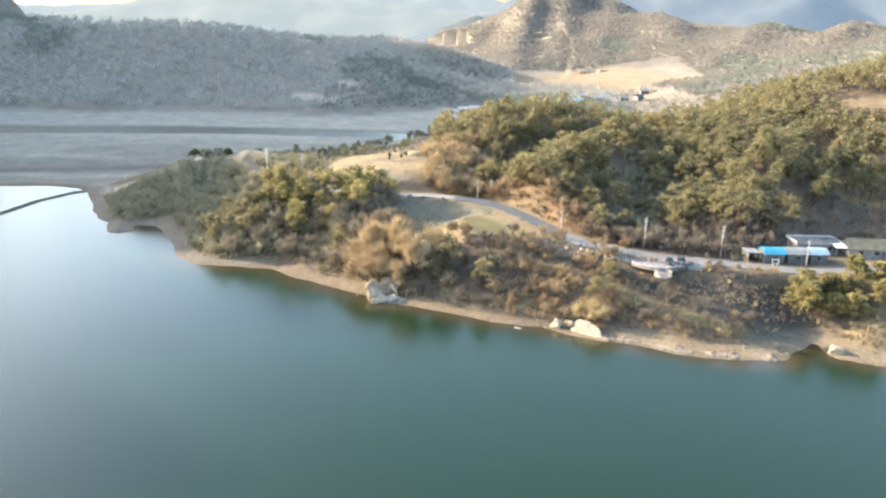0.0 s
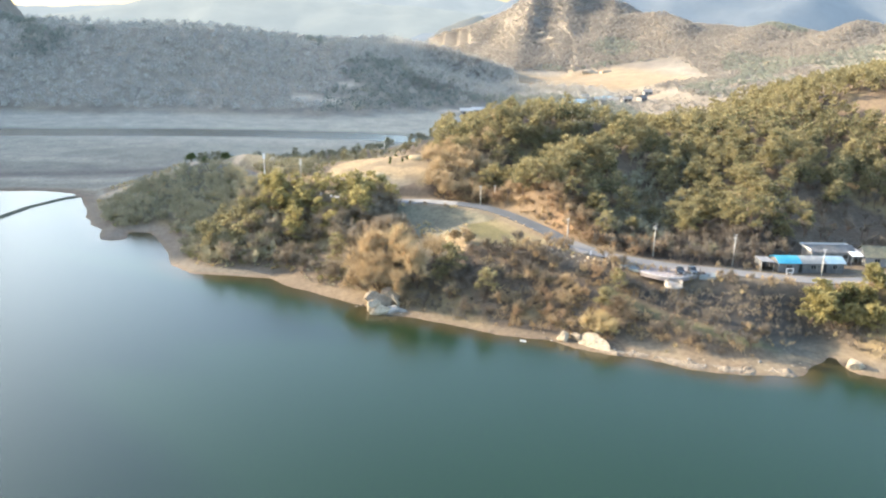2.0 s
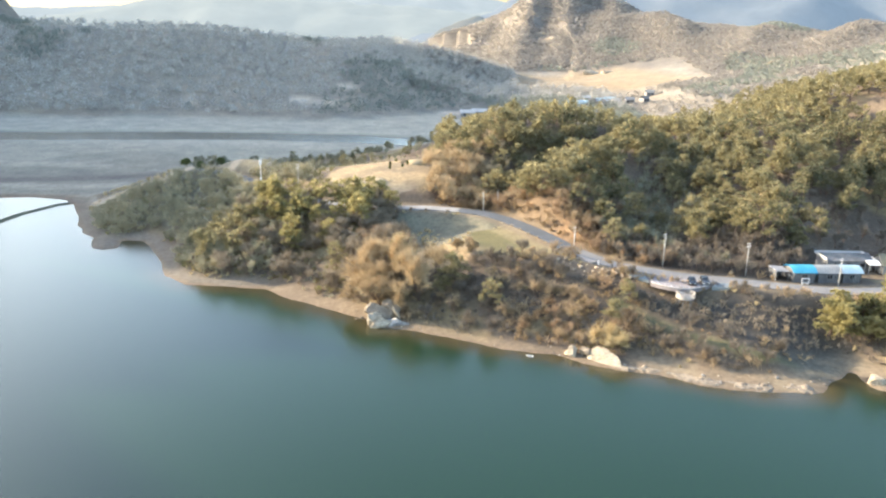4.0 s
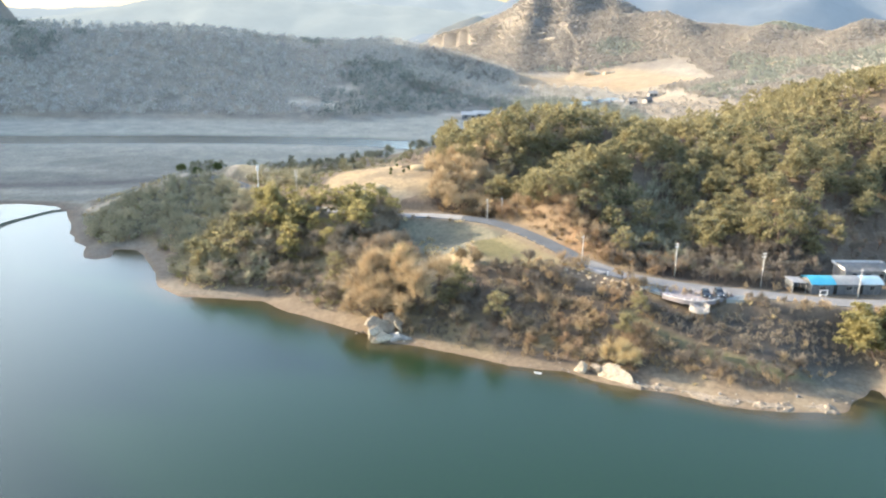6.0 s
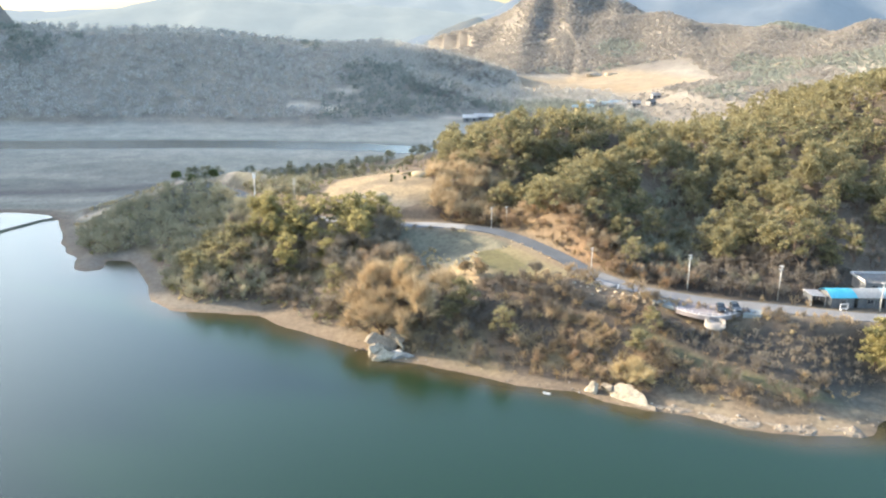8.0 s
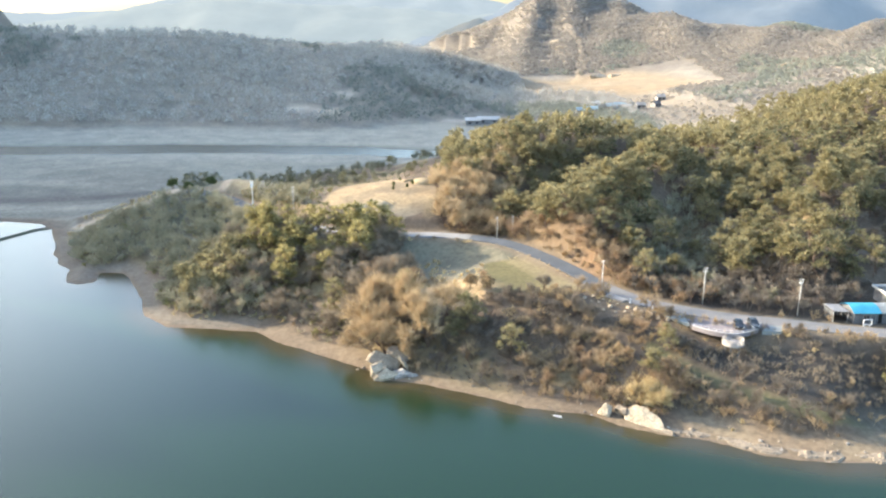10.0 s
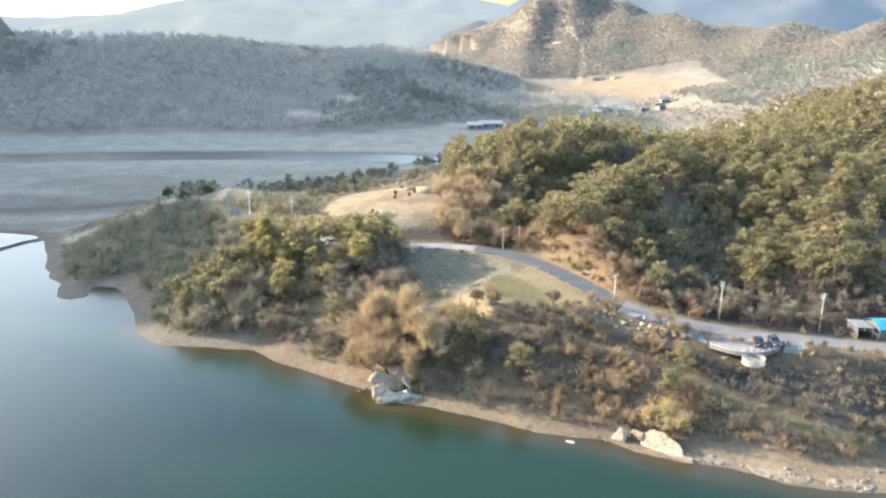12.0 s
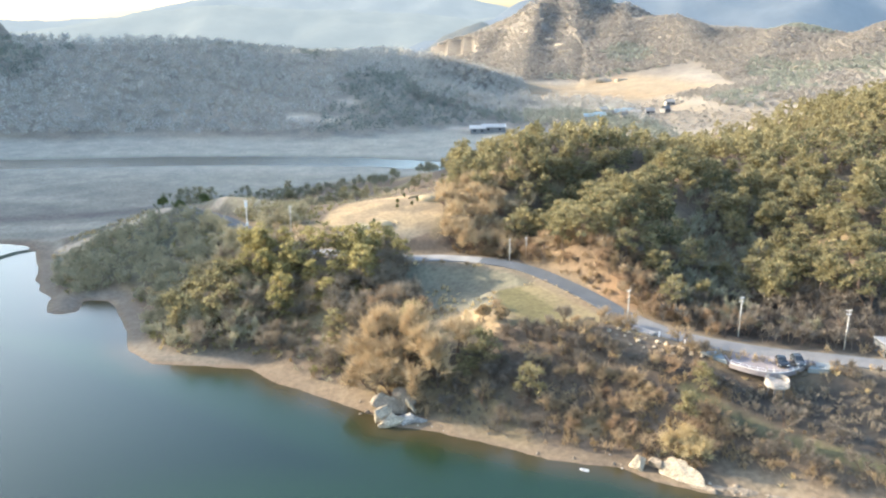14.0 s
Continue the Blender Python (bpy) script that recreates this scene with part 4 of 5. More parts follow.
plant_things("grove_bare_tree", fine_bare, wx, wy, 0.9, 1.5, 44, [BARK, DULL_TAN], "tall grey-brown leafless tree at the grove's edge", "tree", "bare trees of the grove")
gx_, gy_ = spots(-130, 132, 150, 305, 1.5, 45, lambda x, y: (shore_in(x, y) > 4.5) * (road_off(x, y) > 3.6) * ~inside(x, y, FIELD) * ease(0.4, 0.6, fbm(x, y, 12, 47)) * 0.4 * (above_road(x, y) == 0))
joined("dry_grass", [[(*tuft_shape(s), 0)] for s in range(50, 54)], gx_, gy_, 0.6, 1.4, 46, [STRAW], "dry straw-coloured grass tufts", "grass")

# far woods
def ridge_chance(x, y):
    z = height(x, y)
    bald = 0 * x
    for sx, sy, r in ((-83, 578, 8), (-89, 553, 6), (-105, 550, 9), (-182, 548, 5), (-8, 562, 9)):
        bald = np.maximum(bald, np.hypot((x - sx) / 1.6, (y - sy) * 1.3) < r)
    bald = np.maximum(bald, (x > 44) & (np.abs(y - 748) < 60) & (z < 17))
    return (1 - bald) * (z > 2.5) * ease(0.12, 0.26, fbm(x, y, 40, 55))


crowns = [[(*crown_shape(s), 0)] for s in range(71, 77)]
fx, fy = spots(-520, 110, 500, 800, 4.7, 56, lambda x, y: ridge_chance(x, y) * (np.abs(x / y) < 0.72) * 0.9)
isp = fbm(fx, fy, 60, 57) + 0.3 * ease(-120, -10, fx) * ease(640, 570, fy) > 0.64
joined("ridge_wood", crowns, fx[~isp], fy[~isp], 0.6, 1.15, 58, [FAR_WOOD], "grey leafless wood on the far ridge, paled for haze", "wood")
joined("ridge_pines", crowns, fx[isp], fy[isp], 0.6, 1.2, 59, [FAR_PINE], "green pines on the far ridge, paled for haze", "wood")
small = [[(*crown_shape(s, 3.4, 12, 1.7, 0.75), 0)] for s in range(81, 86)]
mx_, my_ = spots(-40, 480, 600, 1130, 3.9, 66, lambda x, y: ridge_chance(x, y) * (height(x, y) > 11) * (x / y < 0.52) * 0.96 * (1 - ease(68, 58, np.abs(y - 748)) * (x > 40) * (x < 200)))
vx0, vy0 = spots(40, 280, 545, 700, 5.2, 70, lambda x, y: (height(x, y) > 0.8) * (height(x, y) <= 12) * (np.abs(y - 602 - 0.45 * (x - 85)) > 13) * ease(0.2, 0.34, fbm(x, y, 22, 72)) * ease(692, 676, y) * 0.9)
joined("valley_wood", small, vx0, vy0, 0.3, 0.65, 73, [MOUNTAIN_WOOD], "grey-brown thickets round the valley fields, paled for haze", "wood")
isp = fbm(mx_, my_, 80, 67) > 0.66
joined("mountain_wood", small, mx_[~isp], my_[~isp], 0.5, 0.85, 68, [MOUNTAIN_WOOD], "sunlit tan leafless wood on the far mountain, paled for haze", "wood")
joined("mountain_pines", small, mx_[isp], my_[isp], 0.5, 0.85, 69, [FAR_PINE], "sunlit pines on the far mountain, paled for haze", "wood")

# ---------------------------------------------------------------- made things: materials
PAINT_WHITE = surface("white_paint", (0.62, 0.61, 0.58), (0.70, 0.69, 0.66), 1.2, 0.5, 8.0, 0.1, 0.01, vary=0.12)
POLE_GREY = surface("pole_concrete", (0.40, 0.38, 0.34), (0.48, 0.46, 0.42), 0.8, 0.8, 9.0, 0.2, 0.01)
STEEL = surface("galvanised_steel", (0.42, 0.43, 0.44), (0.52, 0.53, 0.54), 1.5, 0.45, 6.0, 0.1, 0.01, metal=0.7, vary=0.15)
BLUE_ROOF = surface("blue_sheet", (0.08, 0.46, 0.62), (0.13, 0.54, 0.70), 0.4, 0.4, 6.0, 0.1, 0.02, vary=0.12)
PALE_ROOF = surface("faded_blue_sheet", (0.42, 0.60, 0.68), (0.58, 0.68, 0.72), 0.4, 0.45, 6.0, 0.1, 0.02, vary=0.15)
WORN_ROOF = surface("worn_sheet", (0.36, 0.37, 0.37), (0.50, 0.50, 0.48), 0.5, 0.6, 6.0, 0.2, 0.02, vary=0.25)
GREY_ROOF = surface("grey_roof", (0.20, 0.20, 0.20), (0.30, 0.29, 0.28), 0.5, 0.7, 7.0, 0.3, 0.03)
OLIVE_ROOF = surface("mossy_tiles", (0.20, 0.20, 0.15), (0.30, 0.28, 0.20), 0.6, 0.85, 7.0, 0.5, 0.05)
WALL = surface("grey_plaster", (0.17, 0.17, 0.165), (0.25, 0.24, 0.23), 0.6, 0.9, 7.0, 0.2, 0.02)
WALL_DARK = surface("dark_boards", (0.07, 0.075, 0.08), (0.12, 0.12, 0.12), 0.8, 0.8, 7.0, 0.2, 0.02)
CAR_BLACK = surface("black_car_paint", (0.012, 0.013, 0.015), (0.02, 0.02, 0.022), 1.0, 0.22, 5.0, 0.0, 0.01, vary=0.1)
CAR_DARK = surface("grey_car_paint", (0.05, 0.055, 0.06), (0.07, 0.075, 0.08), 1.0, 0.2, 5.0, 0.0, 0.01, metal=0.3, vary=0.1)
GLASS = surface("dark_glass", (0.015, 0.02, 0.025), (0.02, 0.025, 0.03), 1.0, 0.06, 4.0, 0.0, 0.01, vary=0.05)
RUBBER = surface("rubber", (0.02, 0.02, 0.02), (0.03, 0.03, 0.03), 2.0, 0.9)
PINK_PAVE = surface("pink_paving", (0.185, 0.16, 0.158), (0.235, 0.203, 0.20), 0.6, 0.8, 8.0, 0.2, 0.02, vary=0.15)
GREEN_PAVE = surface("green_paving", (0.18, 0.20, 0.19), (0.23, 0.245, 0.235), 0.6, 0.8, 8.0, 0.2, 0.02, vary=0.15)
TIMBER = surface("weathered_timber", (0.29, 0.26, 0.225), (0.40, 0.36, 0.315), 0.9, 0.85, 8.0, 0.2, 0.02)
STONE_WALL = surface("tan_stone", (0.40, 0.31, 0.20), (0.52, 0.42, 0.29), 0.9, 0.9, 5.0, 0.8, 0.1, vary=0.4)
TURF = surface("straw_turf", (0.30, 0.232, 0.13), (0.38, 0.295, 0.165), 0.7, 0.95, 6.0, 0.6, 0.08, vary=0.35)


def at_ground(x, y, turn=0.0, lift=0.0, scale=1.0):
    return Matrix.Translation((x, y, ground_at(x, y) + lift)) @ pose(0, 0, 0, 0, 0, turn) @ Matrix.Scale(scale, 4)


# ---------------------------------------------------------------- poles
def utility_pole(x, y, tall=8.6, arms=1, turn=20):
    top = base("utility_pole", at_ground(x, y, turn), "tall pale concrete utility pole beside the lane", "utility pole", "poles along the lane")
    part("pole", tube(bmesh.new(), (0, 0, -0.4), (0, 0, tall), 0.15, 0.09, 12), POLE_GREY, top, smooth_faces=True)
    for k in range(arms):
        z = tall - 0.35 - 0.7 * k
        arm = part("crossarm", box(bmesh.new(), (1.0, 0.08, 0.08), (0, 0.12, z), 0.01), STEEL, top, "galvanised crossarm")
        for dx in (-0.42, 0.0, 0.42):
            bm = tube(bmesh.new(), (dx, 0.12, z + 0.05), (dx, 0.12, z + 0.30), 0.05, 0.035, 8)
            tube(bm, (dx, 0.12, z + 0.14), (dx, 0.12, z + 0.19), 0.08, 0.08, 8)
            part("insulator", bm, PAINT_WHITE, arm, "white porcelain insulator")
    bm = bmesh.new()
    for k in range(6):
        tube(bm, (-0.28, 0, 2.2 + 0.75 * k), (0.28, 0, 2.2 + 0.75 * k), 0.018, None, 6)
    part("step_bolts", bm, STEEL, top)


for x, y, tall, arms, turn in ((5.2, 246.0, 6.0, 1, 60), (9.6, 250.5, 5.0, 1, 60), (26.7, 206.3, 8.2, 1, 40), (48.6, 205.2, 8.4, 2, 15), (66.9, 199.5, 8.2, 2, 10), (86.0, 193.0, 6.6, 1, 5), (-53.6, 267.0, 7.6, 3, 40)):
    utility_pole(x, y, tall, arms, turn)


def warning_mast(x, y):
    top = base("loudspeaker_mast", at_ground(x, y, 15), "slim white mast with a white cabinet at its head", "mast")
    part("mast", tube(bmesh.new(), (0, 0, -0.3), (0, 0, 9.0), 0.13, 0.10, 12), PAINT_WHITE, top, smooth_faces=True)
    part("head_cabinet", box(bmesh.new(), (0.8, 0.7, 1.3), (0, 0, 9.0), 0.06), PAINT_WHITE, top)
    for dx in (-0.3, 0.3):
        bm = tube(bmesh.new(), (dx, 0, 9.7), (dx, 0, 10.2), 0.05, 0.05, 8)
        tube(bm, (dx, -0.05, 10.1), (dx, -0.5, 10.15), 0.06, 0.22, 12)
        part("horn", bm, PAINT_WHITE, top)
    part("control_box", box(bmesh.new(), (0.55, 0.4, 0.8), (0, -0.25, 3.6), 0.03), PAINT_WHITE, top)
    part("plinth", box(bmesh.new(), (1.2, 1.2, 0.5), (0, 0, 0.0), 0.04), CONCRETE, top, "concrete plinth")


warning_mast(-65.2, 265.5)

# a slack cable from the mast to the pole
bm = bmesh.new()
a, b = Vector((-65.2, 265.5, ground_at(-65.2, 265.5) + 7.6)), Vector((-53.6, 267.0, ground_at(-53.6, 267) + 5.4))
for k in range(10):
    p, q = a.lerp(b, k / 10), a.lerp(b, (k + 1) / 10)
    p.z -= 1.0 * math.sin(math.pi * k / 10)
    q.z -= 1.0 * math.sin(math.pi * (k + 1) / 10)
    tube(bm, p, q, 0.035, None, 5)
tagged(part("overhead_cable", bm, RUBBER), "slack dark cable strung between mast and pole", "cable")


# ---------------------------------------------------------------- houses
def opening(parent, name, w, h, at, turn=0.0, mat=None):
    """A window or door with frame and pane, set on a wall."""
    m = pose(*at, 0, 0, turn)
    frame_bm = bmesh.new()
    for dx, dz, sx, sz in ((-w / 2, 0, 0.1, h + 0.1), (w / 2, 0, 0.1, h + 0.1), (0, h / 2, w, 0.1), (0, -h / 2, w, 0.1), (0, 0, 0.06, h)):
        box(frame_bm, (sx, 0.14, sz), (dx, 0, dz))
    bmesh.ops.transform(frame_bm, matrix=m, verts=frame_bm.verts)
    ob = part(name, frame_bm, WALL, parent)
    pane = box(bmesh.new(), (w, 0.04, h), (0, 0, 0))
    bmesh.ops.transform(pane, matrix=m, verts=pane.verts)
    part("pane", pane, mat or GLASS, ob)


def roof_sheet(length, half, rise, thick=0.12, over=0.4, arched=False):
    """A ridged or arched sheet roof along x, its ridge in the middle."""
    bm = bmesh.new()
    n = 10 if arched else 2
    prof = []
    for k in range(n + 1):
        s = -1 + 2 * k / n
        prof.append((s * (half + over), rise * (1 - s * s) if arched else rise * (1 - abs(s)) - (over * rise / half if abs(s) == 1 else 0)))
    rows = []
    m = max(2, int(length / 0.9))
    for i in range(m + 1):
        x = -length / 2 - over + (length + 2 * over) * i / m
        dz = 0.03 if i % 2 else 0.0
        rows.append([bm.verts.new((x, y, z + dz)) for y, z in prof])
    for i in range(m):
        for k in range(n):
            bm.faces.new((rows[i][k], rows[i + 1][k], rows[i + 1][k + 1], rows[i][k + 1]))
    bmesh.ops.solidify(bm, geom=bm.faces[:], thickness=-thick)
    return bm


def house(name, x, y, z, turn, length, depth, tall, roof_mat, wall_mat, label, rise=1.2, arched=False, windows=3, door=True):
    top = base(name, pose(x, y, z, 0, 0, turn), label, "house")
    bm = bmesh.new()
    prof = [(-depth / 2, -0.3), (depth / 2, -0.3), (depth / 2, tall), (0, tall + rise * 0.9), (-depth / 2, tall)]
    ends = [[bm.verts.new((s * length / 2, py, pz)) for py, pz in prof] for s in (-1, 1)]
    bm.faces.new(ends[0])
    bm.faces.new(ends[1][::-1])
    for k in range(5):
        bm.faces.new((ends[0][k], ends[1][k], ends[1][(k + 1) % 5], ends[0][(k + 1) % 5]))
    bmesh.ops.recalc_face_normals(bm, faces=bm.faces[:])
    part("wall", bm, wall_mat, top)
    bm = roof_sheet(length, depth / 2, rise, arched=arched)
    bmesh.ops.translate(bm, verts=bm.verts, vec=(0, 0, tall + 0.1))
    roof = part("roof", bm, roof_mat, top)
    part("ridge_cap", box(bmesh.new(), (length + 0.8, 0.22, 0.1), (0, 0, tall + rise + 0.16), 0.02), roof_mat, roof)
    for k in range(windows):
        opening(top, "window", 1.3, 1.0, (-length / 2 + length * (k + 0.7) / (windows + 0.4), -depth / 2 - 0.04, 1.5))
    if door:
        opening(top, "door", 1.0, 2.0, (length / 2 - 1.1, -depth / 2 - 0.04, 1.0), 0.0, WALL_DARK)
    return top


YZ = 9.95
house("blue_roofed_house", 78.7, 197.3, YZ, 3, 5.0, 5.2, 2.3, BLUE_ROOF, WALL_DARK, "low dark house with a bright blue arched sheet roof", 1.0, True, 1)
house("white_roofed_house", 84.6, 197.6, YZ, 3, 5.2, 5.2, 2.3, WORN_ROOF, WALL_DARK, "low dark house with a worn grey-white arched roof", 1.0, True, 1)
house("pale_roofed_house", 90.0, 197.9, YZ, 3, 4.2, 5.0, 2.3, PALE_ROOF, WALL_DARK, "low annexe with a faded pale-blue arched roof", 1.0, True, 1)
house("grey_house", 93.5, 207.6, YZ, 2, 11.0, 6.0, 2.6, GREY_ROOF, WALL, "grey house with a low dark roof and pale rim", 0.9, False, 3)
house("tiled_house", 105.5, 204.6, YZ, -6, 9.5, 6.4, 2.5, OLIVE_ROOF, WALL, "old farmhouse with a mossy tiled roof", 1.8, False, 2)
house("dark_shed", 117.0, 202.5, YZ, -10, 8.0, 5.0, 2.3, GREY_ROOF, WALL_DARK, "dark open-sided farm shed with grey roof", 0.8, False, 0)
# pale rims of the grey house's flat front
rim = base("roof_parapet", pose(93.5, 207.6, YZ, 0, 0, 2), "pale concrete parapet along the roof of the grey house", "parapet")
for sx, sy, px_, py_ in ((11.8, 0.3, 0, 3.3), (0.3, 6.6, -5.9, 0), (0.3, 6.6, 5.9, 0)):
    part("kerb", box(bmesh.new(), (sx, sy, 0.5), (px_, py_, 3.0), 0.03), CONCRETE, rim)
shelter = base("sun_shelter", pose(98.6, 203.4, YZ), "white flat shelter roof on four slim steel posts", "shelter")
part("roof", box(bmesh.new(), (3.0, 2.4, 0.14), (0, 0, 0), 0.03, pose(0, 0, 2.6, 14, 0, 0)), PAINT_WHITE, shelter)
for dx in (-1.3, 1.3):
    for dy in (-1.0, 1.0):
        part("post", tube(bmesh.new(), (dx, dy, -0.1), (dx, dy, 2.6 + 0.25 * dy), 0.06, None, 8), STEEL, shelter)


def carport(x, y):
    top = base("carport", pose(x, y, YZ, 0, 0, 3), "dark lean-to carport against the blue-roofed house", "carport")
    part("roof", box(bmesh.new(), (3.4, 4.4, 0.12), (0, 0, 2.4), 0.02, pose(0, 0, 0, 0, 4, 0)), GREY_ROOF, top)
    for dx in (-1.5, 1.5):
        for dy in (-2.0, 2.0):
            part("post", tube(bmesh.new(), (dx, dy, -0.2), (dx, dy, 2.4), 0.06, None, 8), STEEL, top)
    part("back_wall", box(bmesh.new(), (3.2, 0.1, 2.2), (0, 2.05, 1.1), 0.01), WALL_DARK, top)
    part("side_wall", box(bmesh.new(), (0.1, 3.8, 2.2), (-1.55, 0, 1.1), 0.01), WALL_DARK, top)


carport(73.9, 197.5)

# white frame trolley in front of the blue house
bm = bmesh.new()
for dx in (-0.8, 0.8):
    for dz in (0.35, 1.45):
        box(bm, (0.14, 0.14, 0.14), (dx, 0, dz))
box(bm, (1.8, 0.12, 0.16), (0, 0, 1.45), 0.02)
box(bm, (1.8, 0.12, 0.16), (0, 0, 0.4), 0.02)
for dx in (-0.83, 0.83):
    box(bm, (0.16, 0.12, 1.1), (dx, 0, 0.92), 0.02)
for dx in (-0.6, 0.6):
    box(bm, (0.1, 0.7, 0.1), (dx, 0.2, 0.05))
    box(bm, (0.1, 0.1, 0.4), (dx, 0, 0.2))
tagged(part("handcart", bm, PAINT_WHITE), "white metal handcart standing before the blue-roofed house", "cart").matrix_basis = pose(78.6, 193.4, YZ, 0, 0, 4)


# ---------------------------------------------------------------- cars
def car(x, y, turn, paint, label, long=4.5, tall=1.5):
    z = 10.12
    top = base("parked_car", pose(x, y, z, 0, 0, turn), label, "car", "cars parked by the lookout")
    L, W = long / 2, 0.86
    side = [(-L, 0.35), (-L, 0.72), (-L + 0.25, 0.88), (-L + 0.9, 0.95), (L - 1.25, 0.95), (L - 0.2, 0.80), (L, 0.62), (L, 0.35)]

    def hull(prof, w0, w1):
        bm = bmesh.new()
        z0, z1 = min(p[1] for p in prof), max(p[1] for p in prof)
        rows = [[bm.verts.new((px_, s * (w0 + (w1 - w0) * (pz - z0) / (z1 - z0)), pz)) for px_, pz in prof] for s in (-1, 1)]
        bm.faces.new(rows[0])
        bm.faces.new(rows[1][::-1])
        n = len(prof)
        for k in range(n):
            bm.faces.new((rows[0][k], rows[1][k], rows[1][(k + 1) % n], rows[0][(k + 1) % n]))
        bmesh.ops.recalc_face_normals(bm, faces=bm.faces[:])
        bmesh.ops.bevel(bm, geom=bm.edges[:], offset=0.06, segments=2, affect="EDGES", profile=0.6)
        return bm

    part("body", hull(side, W, W), paint, top, smooth_faces=True)
    part("glasshouse", hull([(-L + 0.35, 0.93), (-L + 0.75, tall - 0.08), (L - 1.95, tall - 0.08), (L - 1.15, 0.93)], W - 0.03, W - 0.22), GLASS, top, "dark window glass", True)
    part("roof", hull([(-L + 0.72, tall - 0.1), (-L + 0.85, tall), (L - 2.1, tall), (L - 1.92, tall - 0.1)], W - 0.2, W - 0.25), paint, top, smooth_faces=True)
    for sx in (-L + 0.8, L - 0.85):
        for sy in (-W + 0.02, W - 0.02):
            tyre = part("wheel", tube(bmesh.new(), (sx, sy - 0.1, 0.33), (sx, sy + 0.1, 0.33), 0.33, None, 16), RUBBER, top)
            part("rim", tube(bmesh.new(), (sx, sy - 0.115, 0.33), (sx, sy + 0.115, 0.33), 0.19, None, 12), STEEL, tyre)
    for sy in (-0.6, 0.6):
        part("headlight", box(bmesh.new(), (0.12, 0.34, 0.14), (L - 0.03, sy, 0.68), 0.03), PAINT_WHITE, top)
        part("tail_light", box(bmesh.new(), (0.08, 0.3, 0.16), (-L + 0.01, sy, 0.74), 0.02), RUSSET, top)


car(52.0, 191.4, -98, CAR_BLACK, "black car parked nose-in at the lookout deck", 4.0, 1.42)
car(55.1, 192.0, -94, CAR_DARK, "dark grey estate car parked nose-in beside another", 4.2, 1.52)


# ---------------------------------------------------------------- the lookout
def slab(outline, z0, z1):
    bm = bmesh.new()
    low = [bm.verts.new((x, y, z0)) for x, y in outline]
    high = [bm.verts.new((x, y, z1)) for x, y in outline]
    bm.faces.new(low[::-1])
    bm.faces.new(high)
    n = len(outline)
    for k in range(n):
        bm.faces.new((low[k], low[(k + 1) % n], high[(k + 1) % n], high[k]))
    bmesh.ops.recalc_face_normals(bm, faces=bm.faces[:])
    return bm


deck = base("lookout_deck", pose(0, 0, 0), "pink paved lookout deck with curved edge beside the lane", "deck")
curve = [(42.6, 197.4)] + [(42.9 + 12.6 * k / 10, 191.6 - 3.3 * math.sin(math.pi * k / 10) - 1.2 * k / 10) for k in range(11)] + [(58.4, 191.6), (58.6, 192.8)]
part("paving", slab(curve, 9.2, 10.12), PINK_PAVE, deck)
part("end_paving", slab([(58.7, 192.7), (56.2, 189.9), (59.6, 189.4), (61.4, 190.6), (61.2, 192.1)], 9.2, 10.1), GREEN_PAVE, deck, "pale green end paving")
part("west_paving", slab([(37.4, 200.4), (36.4, 198.8), (42.4, 192.4), (42.5, 197.3)], 9.6, 10.2), GREEN_PAVE, deck, "pale green side paving")
for a, b in zip(curve[1:-2], curve[2:-2]):
    part("kerb", tube(bmesh.new(), (*a, 10.16), (*b, 10.16), 0.09, None, 8), CONCRETE, deck, "pale kerb")
for a in curve[1:-2]:
    part("post", tube(bmesh.new(), (*a, 10.1), (*a, 10.75), 0.045, None, 8), PAINT_WHITE, deck)
for a, b in zip(curve[1:-2], curve[2:-2]):
    part("rail", tube(bmesh.new(), (*a, 10.72), (*b, 10.72), 0.035, None, 6), STEEL, deck)

ring = base("round_lookout", pose(49.2, 185.7, 8.9), "round pale lookout platform with a slatted balustrade", "platform")
R = 2.0
part("floor", tube(bmesh.new(), (0, 0, -0.1), (0, 0, 0.22), R + 0.1, R + 0.1, 32), TIMBER, ring, "pale boarded floor")
for k in range(6):
    part("leg", tube(bmesh.new(), (1.5 * math.cos(k * 1.047), 1.5 * math.sin(k * 1.047), -4.0), (1.5 * math.cos(k * 1.047), 1.5 * math.sin(k * 1.047), 0.0), 0.12, None, 8), WALL_DARK, ring)
for zz in (0.55, 1.05):
    bm = bmesh.new()
    for k in range(28):
        if 5 <= k <= 8:
            continue
        a0, a1 = 2 * math.pi * k / 28, 2 * math.pi * (k + 1) / 28
        tube(bm, (R * math.cos(a0), R * math.sin(a0), zz), (R * math.cos(a1), R * math.sin(a1), zz), 0.07, None, 6)
    part("rail", bm, TIMBER, ring)
for k in range(28):
    if 5 < k <= 8:
        continue
    a0 = 2 * math.pi * k / 28
    part("baluster", box(bmesh.new(), (0.1, 0.16, 0.95), (R * math.cos(a0), R * math.sin(a0), 0.62), 0.0, pose(0, 0, 0, 0, 0, math.degrees(a0))), TIMBER, ring)
stair = base("lookout_steps", pose(49.0, 187.6, 9.1), "short pale stair from deck to round lookout", "steps")
for k in range(5):
    part("tread", box(bmesh.new(), (1.1, 0.34, 0.12), (0, 0.28 * k, 0.18 * k + 0.1), 0.01), CONCRETE, stair)
